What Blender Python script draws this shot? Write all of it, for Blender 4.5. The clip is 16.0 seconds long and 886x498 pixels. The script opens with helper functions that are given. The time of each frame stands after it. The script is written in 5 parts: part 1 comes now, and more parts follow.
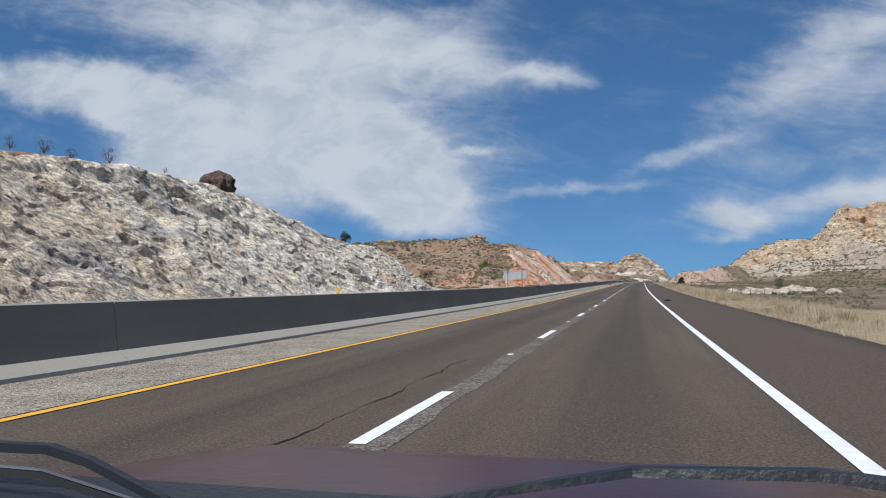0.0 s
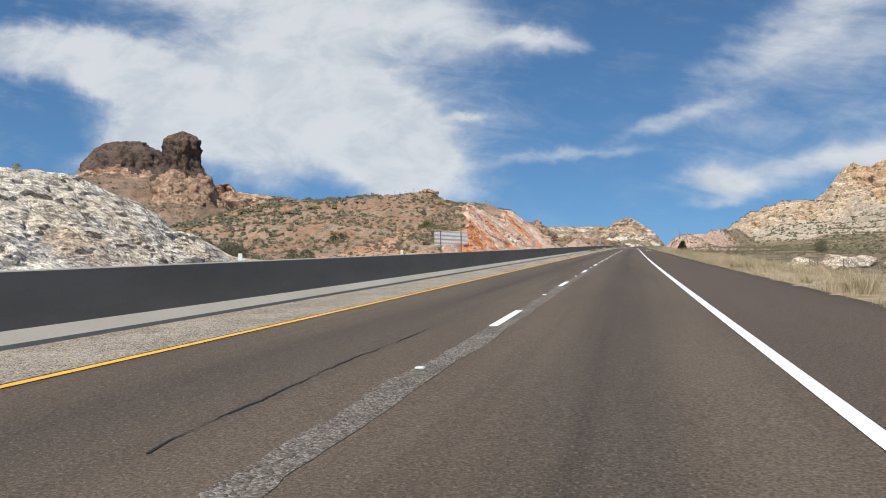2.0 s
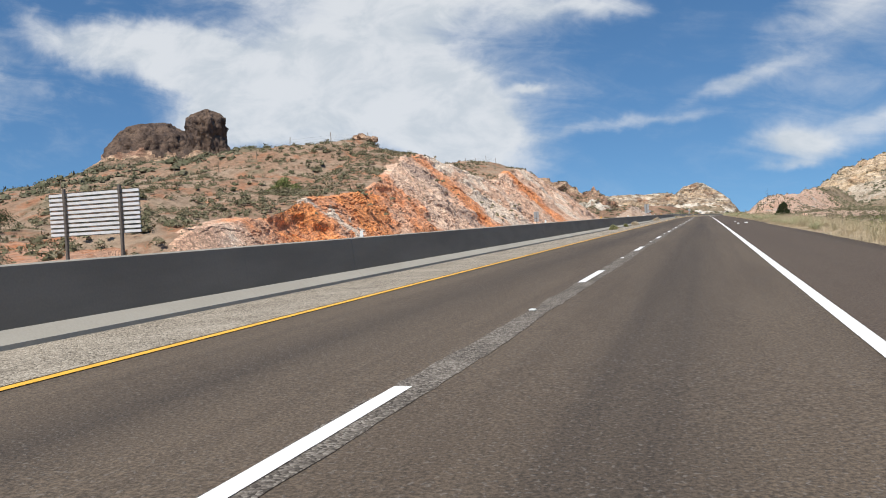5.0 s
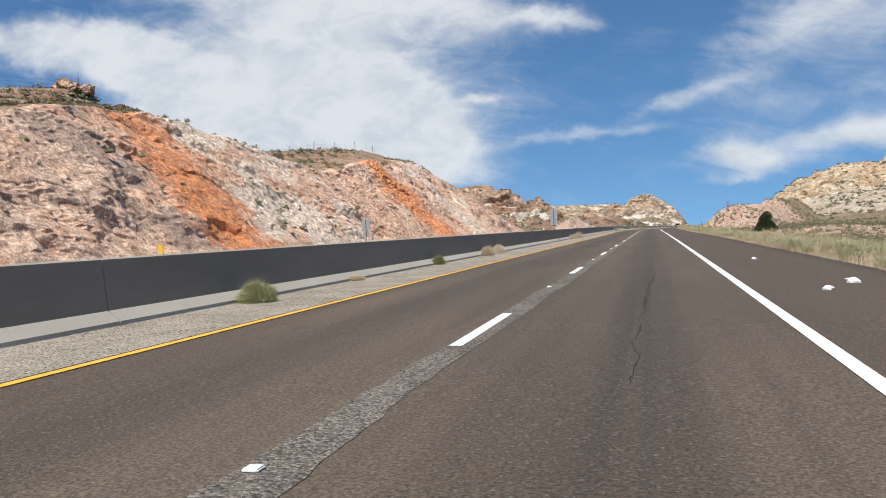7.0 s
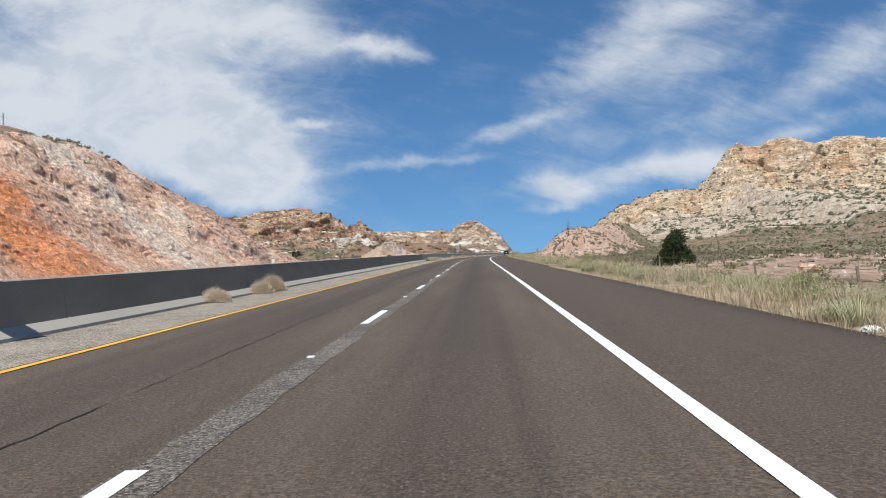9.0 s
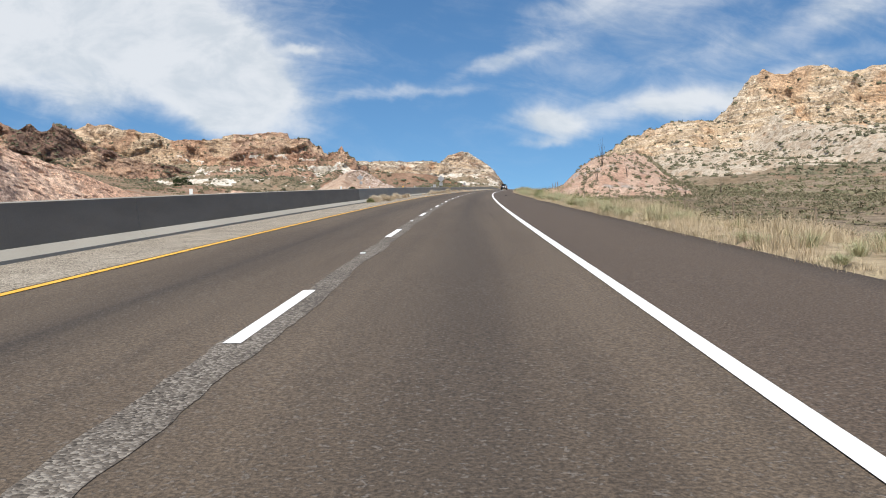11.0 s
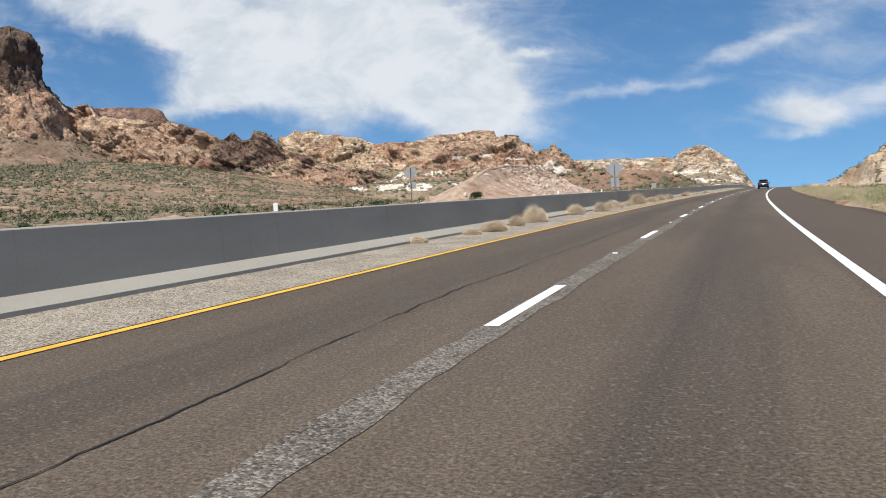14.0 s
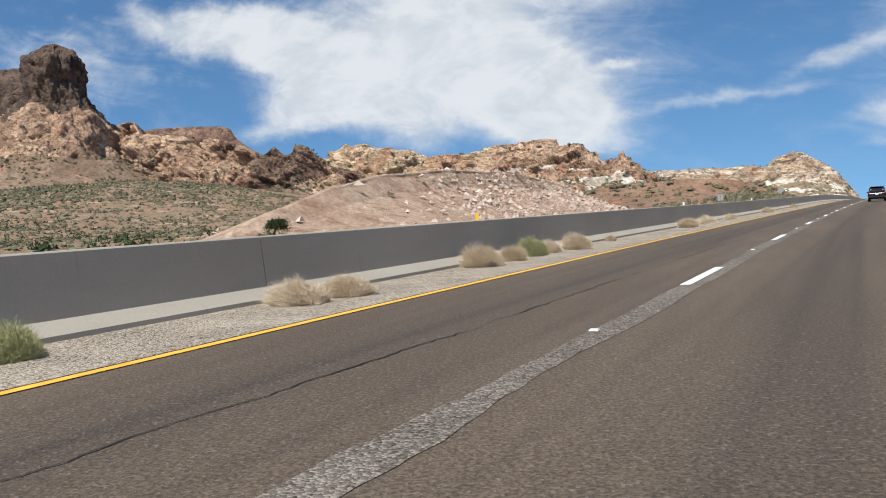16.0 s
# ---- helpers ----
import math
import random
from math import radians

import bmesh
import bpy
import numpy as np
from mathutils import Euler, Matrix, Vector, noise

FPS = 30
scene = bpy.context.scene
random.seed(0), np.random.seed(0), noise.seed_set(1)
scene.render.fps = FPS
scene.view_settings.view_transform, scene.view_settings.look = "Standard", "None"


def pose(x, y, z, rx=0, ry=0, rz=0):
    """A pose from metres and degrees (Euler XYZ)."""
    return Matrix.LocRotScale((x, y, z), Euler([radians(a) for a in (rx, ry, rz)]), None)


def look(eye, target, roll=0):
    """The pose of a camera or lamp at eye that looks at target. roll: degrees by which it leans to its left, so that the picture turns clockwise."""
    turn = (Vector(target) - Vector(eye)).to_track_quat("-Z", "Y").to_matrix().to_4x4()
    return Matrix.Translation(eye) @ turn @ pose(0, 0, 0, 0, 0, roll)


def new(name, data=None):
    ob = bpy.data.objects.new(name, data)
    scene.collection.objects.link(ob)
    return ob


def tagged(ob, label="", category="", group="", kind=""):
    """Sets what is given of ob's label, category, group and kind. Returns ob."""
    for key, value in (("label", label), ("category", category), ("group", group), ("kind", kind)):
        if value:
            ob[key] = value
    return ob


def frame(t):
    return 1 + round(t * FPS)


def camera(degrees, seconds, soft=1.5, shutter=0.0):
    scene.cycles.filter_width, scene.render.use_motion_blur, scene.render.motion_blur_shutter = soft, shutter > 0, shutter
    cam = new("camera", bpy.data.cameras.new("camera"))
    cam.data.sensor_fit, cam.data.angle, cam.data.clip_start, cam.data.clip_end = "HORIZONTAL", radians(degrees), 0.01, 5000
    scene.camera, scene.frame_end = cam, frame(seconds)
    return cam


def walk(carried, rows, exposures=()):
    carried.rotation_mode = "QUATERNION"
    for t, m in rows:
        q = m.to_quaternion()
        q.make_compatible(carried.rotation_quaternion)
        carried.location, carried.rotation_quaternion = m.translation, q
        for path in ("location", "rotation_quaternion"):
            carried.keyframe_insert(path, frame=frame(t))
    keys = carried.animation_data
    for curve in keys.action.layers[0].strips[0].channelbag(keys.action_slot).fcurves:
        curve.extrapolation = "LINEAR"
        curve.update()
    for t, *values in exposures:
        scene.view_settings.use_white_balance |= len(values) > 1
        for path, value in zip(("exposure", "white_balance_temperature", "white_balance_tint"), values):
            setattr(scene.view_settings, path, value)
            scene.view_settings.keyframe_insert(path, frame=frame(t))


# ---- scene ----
cam = camera(60.16, 16.0, soft=1.0, shutter=0.0)
PATH = [
    (0.0, pose(2.146, 1.100, 1.248, 92.791, 0.382, 13.996)),
    (0.5, pose(2.162, 14.776, 1.258, 90.508, 0.569, 13.345)),
    (1.0, pose(2.021, 28.451, 1.285, 89.783, 0.027, 13.834)),
    (1.5, pose(2.172, 42.127, 1.328, 90.673, 1.187, 14.610)),
    (2.0, pose(2.188, 55.803, 1.388, 90.296, 0.772, 13.393)),
    (2.5, pose(2.245, 69.503, 1.464, 90.694, 1.478, 14.879)),
    (3.0, pose(2.226, 83.204, 1.558, 90.904, 1.146, 16.919)),
    (3.5, pose(2.323, 96.905, 1.658, 89.987, 2.910, 18.567)),
    (5.8, pose(2.977, 160.756, 2.161, 88.508, 2.677, 17.845)),
    (6.0, pose(2.908, 166.308, 2.207, 88.589, 2.823, 17.418)),
    (6.5, pose(3.084, 180.108, 2.319, 88.464, 2.573, 16.579)),
    (7.0, pose(3.294, 193.909, 2.426, 89.085, 2.224, 14.709)),
    (7.5, pose(3.493, 207.610, 2.528, 88.975, 2.659, 12.638)),
    (8.0, pose(3.623, 221.310, 2.627, 88.626, 2.286, 9.716)),
    (8.5, pose(3.719, 235.244, 2.723, 89.472, 2.422, 4.588)),
    (9.0, pose(3.906, 249.178, 2.816, 90.562, 2.201, 2.048)),
    (9.5, pose(4.017, 263.112, 2.906, 86.435, 0.690, 1.104)),
    (9.7, pose(4.021, 268.779, 2.943, 85.638, 0.601, 1.210)),
    (11.8, pose(4.579, 328.282, 3.310, 85.326, 0.969, 1.236)),
    (12.0, pose(4.689, 333.949, 3.341, 84.895, 0.802, 0.676)),
    (12.5, pose(4.962, 348.116, 3.411, 85.007, 0.826, 0.716)),
    (13.0, pose(5.229, 362.117, 3.469, 84.065, 1.956, 5.385)),
    (13.5, pose(5.620, 376.118, 3.516, 86.536, 3.181, 13.353)),
    (14.0, pose(6.233, 390.118, 3.553, 86.023, 2.222, 18.449)),
    (14.5, pose(6.786, 404.119, 3.580, 86.920, 1.810, 20.910)),
    (15.0, pose(7.617, 418.120, 3.602, 86.905, 2.580, 24.177)),
    (15.5, pose(8.285, 432.120, 3.620, 86.588, 3.079, 25.428)),
    (16.0, pose(9.385, 446.121, 3.634, 87.397, 2.937, 24.794)),
]
EXPOSURES = [(0.0, -0.05, 5900, 10), (0.6, 0.0, 5900, 10), (1.0, 0.17, 6300, 10), (3.5, 0.22, 6350, 10), (7.0, 0.32, 6350, 10), (8.5, 0.24, 6200, 10), (9.2, 0.20, 6100, 10), (9.7, 0.32, 6300, 10), (12.5, 0.38, 6350, 10), (16.0, 0.38, 6400, 10)]
walk(cam, PATH, EXPOSURES)

# ---- world, sun ----
SUN = Vector((-0.085, -0.50, 0.86)).normalized()
world = bpy.data.worlds.new("desert_sky")
scene.world = world
world.use_nodes = True
wn, wl = world.node_tree.nodes, world.node_tree.links
wn.clear()


class G:
    """Small helper to write node graphs as arithmetic."""

    def __init__(self, tree):
        self.n, self.l = tree.nodes, tree.links

    def put(self, sock, v):
        if isinstance(v, (int, float)):
            sock.default_value = v
        elif isinstance(v, tuple):
            sock.default_value = (*v, 1) if len(v) == 3 and sock.type == "RGBA" else v
        else:
            self.l.new(v, sock)

    def m(self, op, a, b=0.0, c=0.0, clamp=False):
        nd = self.n.new("ShaderNodeMath")
        nd.operation, nd.use_clamp = op, clamp
        for k, v in enumerate((a, b, c)):
            self.put(nd.inputs[k], v)
        return nd.outputs[0]

    def mix(self, f, a, b, mode="MIX"):
        nd = self.n.new("ShaderNodeMix")
        nd.data_type, nd.blend_type, nd.clamp_factor = "RGBA", mode, True
        self.put(nd.inputs[0], f)
        self.put(nd.inputs[6], a)
        self.put(nd.inputs[7], b)
        return nd.outputs[2]

    def noise(self, vec, scale, detail=4.0, rough=0.55, dist=0.0):
        nd = self.n.new("ShaderNodeTexNoise")
        nd.inputs["Scale"].default_value, nd.inputs["Detail"].default_value = scale, detail
        nd.inputs["Roughness"].default_value, nd.inputs["Distortion"].default_value = rough, dist
        self.l.new(vec, nd.inputs["Vector"])
        return nd.outputs["Fac"]

    def voro(self, vec, scale, feature="F1"):
        nd = self.n.new("ShaderNodeTexVoronoi")
        nd.feature = feature
        nd.inputs["Scale"].default_value = scale
        self.l.new(vec, nd.inputs["Vector"])
        return nd.outputs["Distance"]

    def step(self, v, lo, hi):
        nd = self.n.new("ShaderNodeMapRange")
        nd.interpolation_type = "SMOOTHSTEP"
        self.put(nd.inputs[0], v)
        nd.inputs[1].default_value, nd.inputs[2].default_value = lo, hi
        return nd.outputs[0]

    def vec(self, x, y, z):
        nd = self.n.new("ShaderNodeCombineXYZ")
        for k, v in enumerate((x, y, z)):
            self.put(nd.inputs[k], v)
        return nd.outputs[0]

    def split(self, v):
        nd = self.n.new("ShaderNodeSeparateXYZ")
        self.l.new(v, nd.inputs[0])
        return nd.outputs

    def scaled(self, v, sx, sy, sz):
        nd = self.n.new("ShaderNodeMapping")
        nd.inputs["Scale"].default_value = (sx, sy, sz)
        self.l.new(v, nd.inputs["Vector"])
        return nd.outputs[0]


# sky with clouds: a high sheet of cirrus, described by slope to the side (u) and upward (w)
g = G(world.node_tree)
sky = wn.new("ShaderNodeTexSky")
sky.sky_type, sky.sun_disc = "NISHITA", False
sky.sun_elevation = math.asin(SUN.z)
sky.sun_rotation = math.atan2(SUN.x, SUN.y)
sky.altitude, sky.air_density, sky.dust_density, sky.ozone_density = 900, 1.0, 0.2, 2.0
dirn = wn.new("ShaderNodeTexCoord").outputs["Generated"]
dx, dy, dz = g.split(dirn)
# the dry air keeps its blue down to the hills
wl.new(g.vec(dx, dy, g.m("MULTIPLY_ADD", g.m("MAXIMUM", dz, 0.0), 0.85, 0.15)), sky.inputs["Vector"])
ay = g.m("MAXIMUM", g.m("ABSOLUTE", dy), 0.15)
u, w = g.m("DIVIDE", dx, ay), g.m("DIVIDE", dz, ay)
flat = g.vec(u, w, 0.0)
warp1 = g.noise(flat, 3.5, 6, 0.6)
warp2 = g.noise(g.vec(g.m("ADD", u, 7.3), w, 0.0), 3.5, 6, 0.6)
uu = g.m("ADD", u, g.m("MULTIPLY", g.m("SUBTRACT", warp1, 0.5), 0.20))
ww = g.m("ADD", w, g.m("MULTIPLY", g.m("SUBTRACT", warp2, 0.5), 0.12))
CLOUDS = [  # u, w, half length, half width, tilt, strength, 1 where the rim is crisp
    (-0.48, 0.205, 0.30, 0.100, -15, 1.10, 1), (-0.80, 0.300, 0.27, 0.045, -17, 0.85, 1), (-0.30, 0.150, 0.115, 0.070, -32, 1.05, 1),
    (-0.38, 0.305, 0.22, 0.085, -28, 0.72, 0), (-0.68, 0.185, 0.13, 0.050, 4, 0.85, 1), (-0.27, 0.345, 0.14, 0.045, 10, 0.48, 0),
    (-0.62, 0.405, 0.40, 0.055, -10, 0.60, 0), (-0.115, 0.277, 0.070, 0.016, -12, 0.72, 0), (-0.19, 0.285, 0.07, 0.030, -30, 0.40, 0), (-0.192, 0.190, 0.018, 0.006, -8, 0.50, 0),
    (-0.80, 0.150, 0.06, 0.016, 0, 0.45, 0), (0.185, 0.245, 0.15, 0.045, 34, 0.50, 0), (0.31, 0.325, 0.16, 0.065, 30, 0.46, 0), (0.30, 0.235, 0.16, 0.030, 28, 0.30, 0), (0.26, 0.150, 0.28, 0.050, 16, 0.26, 0),
    (0.05, 0.163, 0.085, 0.011, 12, 0.45, 0), (0.105, 0.080, 0.048, 0.022, -2, 0.92, 0), (0.25, 0.103, 0.11, 0.024, 8, 0.68, 0),
    (0.37, 0.135, 0.13, 0.018, 14, 0.55, 0), (0.09, 0.052, 0.035, 0.008, 10, 0.45, 0), (-0.07, 0.126, 0.095, 0.008, 2, 0.42, 0),
    (0.50, 0.240, 0.20, 0.035, 20, 0.50, 0), (-1.2, 0.30, 0.3, 0.08, -10, 0.5, 0), (0.85, 0.25, 0.3, 0.08, 15, 0.6, 0),
    (0.15, 0.75, 0.6, 0.12, 20, 0.7, 0), (-0.5, 0.65, 0.5, 0.10, -20, 0.7, 0),
]
cover = 0.0
for cu, cw, la, lb, tilt, amt, crisp in CLOUDS:
    ca, sa = math.cos(radians(tilt)), math.sin(radians(tilt))
    pu, pw = g.m("SUBTRACT", uu, cu), g.m("SUBTRACT", ww, cw)
    ea = g.m("MULTIPLY", g.m("ADD", g.m("MULTIPLY", pu, ca), g.m("MULTIPLY", pw, sa)), 1 / la)
    eb = g.m("MULTIPLY", g.m("SUBTRACT", g.m("MULTIPLY", pw, ca), g.m("MULTIPLY", pu, sa)), 1 / lb)
    r2 = g.m("ADD", g.m("MULTIPLY", ea, ea), g.m("MULTIPLY", eb, eb))
    if crisp:
        r2 = g.m("MULTIPLY", r2, r2)
    cover = g.m("ADD", cover, g.m("MULTIPLY", g.m("EXPONENT", g.m("MULTIPLY", r2, -1.0)), amt))
cover = g.m("MINIMUM", cover, 1.15)
lean = g.vec(g.m("ADD", u, g.m("MULTIPLY", w, -0.9)), g.m("ADD", w, g.m("MULTIPLY", u, 0.30)), 0.0)
wisp = g.noise(g.scaled(lean, 2.6, 10.0, 1), 2.4, 9, 0.62, 0.7)
fine = g.noise(g.scaled(flat, 1.0, 1.8, 1), 11.0, 8, 0.6, 0.4)
tex = g.m("ADD", g.m("MULTIPLY", wisp, 0.6), g.m("MULTIPLY", fine, 0.4))
dens = g.m("ADD", cover, g.m("MULTIPLY", g.m("SUBTRACT", tex, 0.5), 1.25))
alpha = g.m("MULTIPLY", g.step(dens, 0.12, 1.08), 0.90)
alpha = g.m("MAXIMUM", alpha, g.m("MULTIPLY", g.step(tex, 0.46, 0.74), 0.11))
hue = wn.new("ShaderNodeHueSaturation")
hue.inputs["Saturation"].default_value, hue.inputs["Value"].default_value = 1.08, 1.0
wl.new(sky.outputs[0], hue.inputs["Color"])
shade = g.mix(g.step(fine, 0.35, 0.6), (6.2, 6.6, 6.9), (7.6, 7.75, 7.85))
back = wn.new("ShaderNodeBackground")
back.inputs["Strength"].default_value = 0.085
clear = g.mix(1.0, hue.outputs[0], (0.78, 1.0, 1.08), "MULTIPLY")
wl.new(g.mix(alpha, clear, shade), back.inputs["Color"])
wl.new(back.outputs[0], wn.new("ShaderNodeOutputWorld").inputs["Surface"])

sun_data = bpy.data.lights.new("sun", "SUN")
sun_data.energy, sun_data.angle, sun_data.color = 4.7, radians(0.53), (1.0, 0.95, 0.87)
sun = new("sun", sun_data)
sun.matrix_world = look(SUN * 900, (0, 0, 0))


# ---- materials ----
def material(name, rough=0.9, spec=0.3, metal=0.0):
    mt = bpy.data.materials.new(name)
    mt.use_nodes = True
    bsdf = mt.node_tree.nodes["Principled BSDF"]
    bsdf.inputs["Roughness"].default_value = rough
    bsdf.inputs["Specular IOR Level"].default_value = spec
    bsdf.inputs["Metallic"].default_value = metal
    return mt, G(mt.node_tree), bsdf, mt.node_tree.nodes.new("ShaderNodeTexCoord").outputs["Object"]


def bump(gg, bsdf, height, strength, dist=0.1, under=None):
    nd = gg.n.new("ShaderNodeBump")
    nd.inputs["Strength"].default_value, nd.inputs["Distance"].default_value = strength, dist
    gg.l.new(height, nd.inputs["Height"])
    if under:
        gg.l.new(under, nd.inputs["Normal"])
    gg.l.new(nd.outputs[0], bsdf.inputs["Normal"])
    return nd.outputs[0]


def plain(name, col, rough=0.6, metal=0.0, var=0.15, scale=6.0, spec=0.4):
    mt, gg, b, co = material(name, rough, spec, metal)
    n = gg.noise(co, scale, 5, 0.6)
    lo, hi = tuple(c * (1 - var) for c in col), tuple(min(1, c * (1 + var)) for c in col)
    gg.l.new(gg.mix(gg.step(n, 0.3, 0.7), lo, hi), b.inputs["Base Color"])
    bump(gg, b, gg.noise(co, scale * 8, 3), 0.15, 0.01)
    return mt


def mixed(name, cols, size, fine, bump_amt=0.6, bump_dist=0.3, cracks=0.0, rough=0.95, stretch=(1, 1, 1)):
    """Ground or rock of several colours, in patches of about size metres with fine grain."""
    mt, gg, b, co = material(name, rough, 0.15)
    co2 = gg.scaled(co, *stretch)
    n1 = gg.noise(co2, 1 / size, 5, 0.6, 0.4)
    n2 = gg.noise(co2, 2.7 / size, 6, 0.65)
    n3 = gg.noise(co, 1 / fine, 6, 0.7)
    col = gg.mix(gg.step(n1, 0.36, 0.62), cols[0], cols[1])
    col = gg.mix(gg.step(n2, 0.50, 0.66), col, cols[2])
    if len(cols) > 3:
        col = gg.mix(gg.step(gg.noise(co2, 1.4 / size, 4, 0.5), 0.58, 0.68), col, cols[3])
    grain = gg.step(n3, 0.25, 0.75)
    col = gg.mix(1.0, col, gg.mix(grain, (0.62, 0.60, 0.58), (1.22, 1.20, 1.18)), "MULTIPLY")
    h = gg.m("ADD", gg.m("MULTIPLY", n3, 0.6), gg.m("MULTIPLY", gg.noise(co, 4 / fine, 4, 0.7), 0.4))
    if cracks:
        cr = gg.step(gg.voro(gg.scaled(co, 1, 1, 1.5), 1 / cracks, "DISTANCE_TO_EDGE"), 0.0, 0.10)
        h = gg.m("ADD", h, gg.m("MULTIPLY", cr, 0.35))
    gg.l.new(col, b.inputs["Base Color"])
    bump(gg, b, h, bump_amt, bump_dist)
    return mt


def stones(name, cols, scale):
    """Loose stones of several greys, each a cell of its own, with dark gaps."""
    mt, gg, b, co = material(name, 0.95, 0.15)
    nd = gg.n.new("ShaderNodeTexVoronoi")
    nd.inputs["Scale"].default_value = scale
    gg.l.new(co, nd.inputs["Vector"])
    pick = gg.split(nd.outputs["Color"])[0]
    big = gg.noise(co, 0.9, 5, 0.65)
    pick = gg.m("ADD", gg.m("MULTIPLY", pick, 0.75), gg.m("MULTIPLY", gg.step(big, 0.25, 0.75), 0.25))
    col = gg.mix(gg.step(pick, 0.10, 0.42), cols[0], cols[1])
    col = gg.mix(gg.step(pick, 0.48, 0.92), col, cols[2])
    gg.l.new(col, b.inputs["Base Color"])
    bump(gg, b, gg.m("ADD", gg.m("SUBTRACT", 1.0, nd.outputs["Distance"]), gg.m("MULTIPLY", pick, 0.4)), 0.7, 0.02)
    return mt


M = {}
def strata(name, tan, pale, red, dark, band, size, dip=0.05, wear=1.0):
    """Bedded rock: warped beds, red and pale zones, dark weathered crevices."""
    mt, gg, b, co = material(name, 0.95, 0.12)
    x, y, z = gg.split(co)
    warp = gg.m("MULTIPLY", gg.m("SUBTRACT", gg.noise(co, 0.8 / size, 5, 0.6), 0.5), band * 2.2)
    zz = gg.m("ADD", gg.m("ADD", z, gg.m("MULTIPLY", x, dip)), warp)
    bed = gg.noise(gg.vec(gg.m("MULTIPLY", x, 0.08 / band), gg.m("MULTIPLY", y, 0.08 / band), gg.m("DIVIDE", zz, band)), 1.6, 5, 0.65)
    zone = gg.noise(co, 0.75 / size, 5, 0.6, 0.5)
    knobs = gg.noise(co, 3.5 / size, 6, 0.68)
    grain = gg.noise(co, 22 / size, 5, 0.7)
    col = gg.mix(gg.step(bed, 0.40, 0.60), tan, pale)
    col = gg.mix(gg.step(gg.m("ADD", zone, gg.m("MULTIPLY", bed, 0.25)), 0.62, 0.76), col, red)
    vein = gg.step(gg.m("ABSOLUTE", gg.m("SUBTRACT", gg.noise(co, 2.1 / size, 6, 0.62, 0.8), 0.5)), 0.055, 0.0)
    col = gg.mix(gg.m("MULTIPLY", vein, 0.5 * wear), col, dark)
    col = gg.mix(gg.m("MULTIPLY", gg.step(knobs, 0.57, 0.70), 0.45 * wear), col, dark)
    bedline = gg.step(gg.m("ABSOLUTE", gg.m("SUBTRACT", bed, 0.5)), 0.05, 0.0)
    col = gg.mix(gg.m("MULTIPLY", bedline, 0.62), col, dark)
    col = gg.mix(1.0, col, gg.mix(gg.step(grain, 0.28, 0.72), (0.66, 0.64, 0.62), (1.26, 1.24, 1.22)), "MULTIPLY")
    gg.l.new(col, b.inputs["Base Color"])
    h = gg.m("ADD", gg.m("MULTIPLY", knobs, 1.0), gg.m("ADD", gg.m("MULTIPLY", grain, 0.35), gg.m("MULTIPLY", bed, 0.5)))
    bump(gg, b, gg.m("SUBTRACT", h, gg.m("MULTIPLY", vein, 0.3)), 1.0, size * 0.11)
    return mt


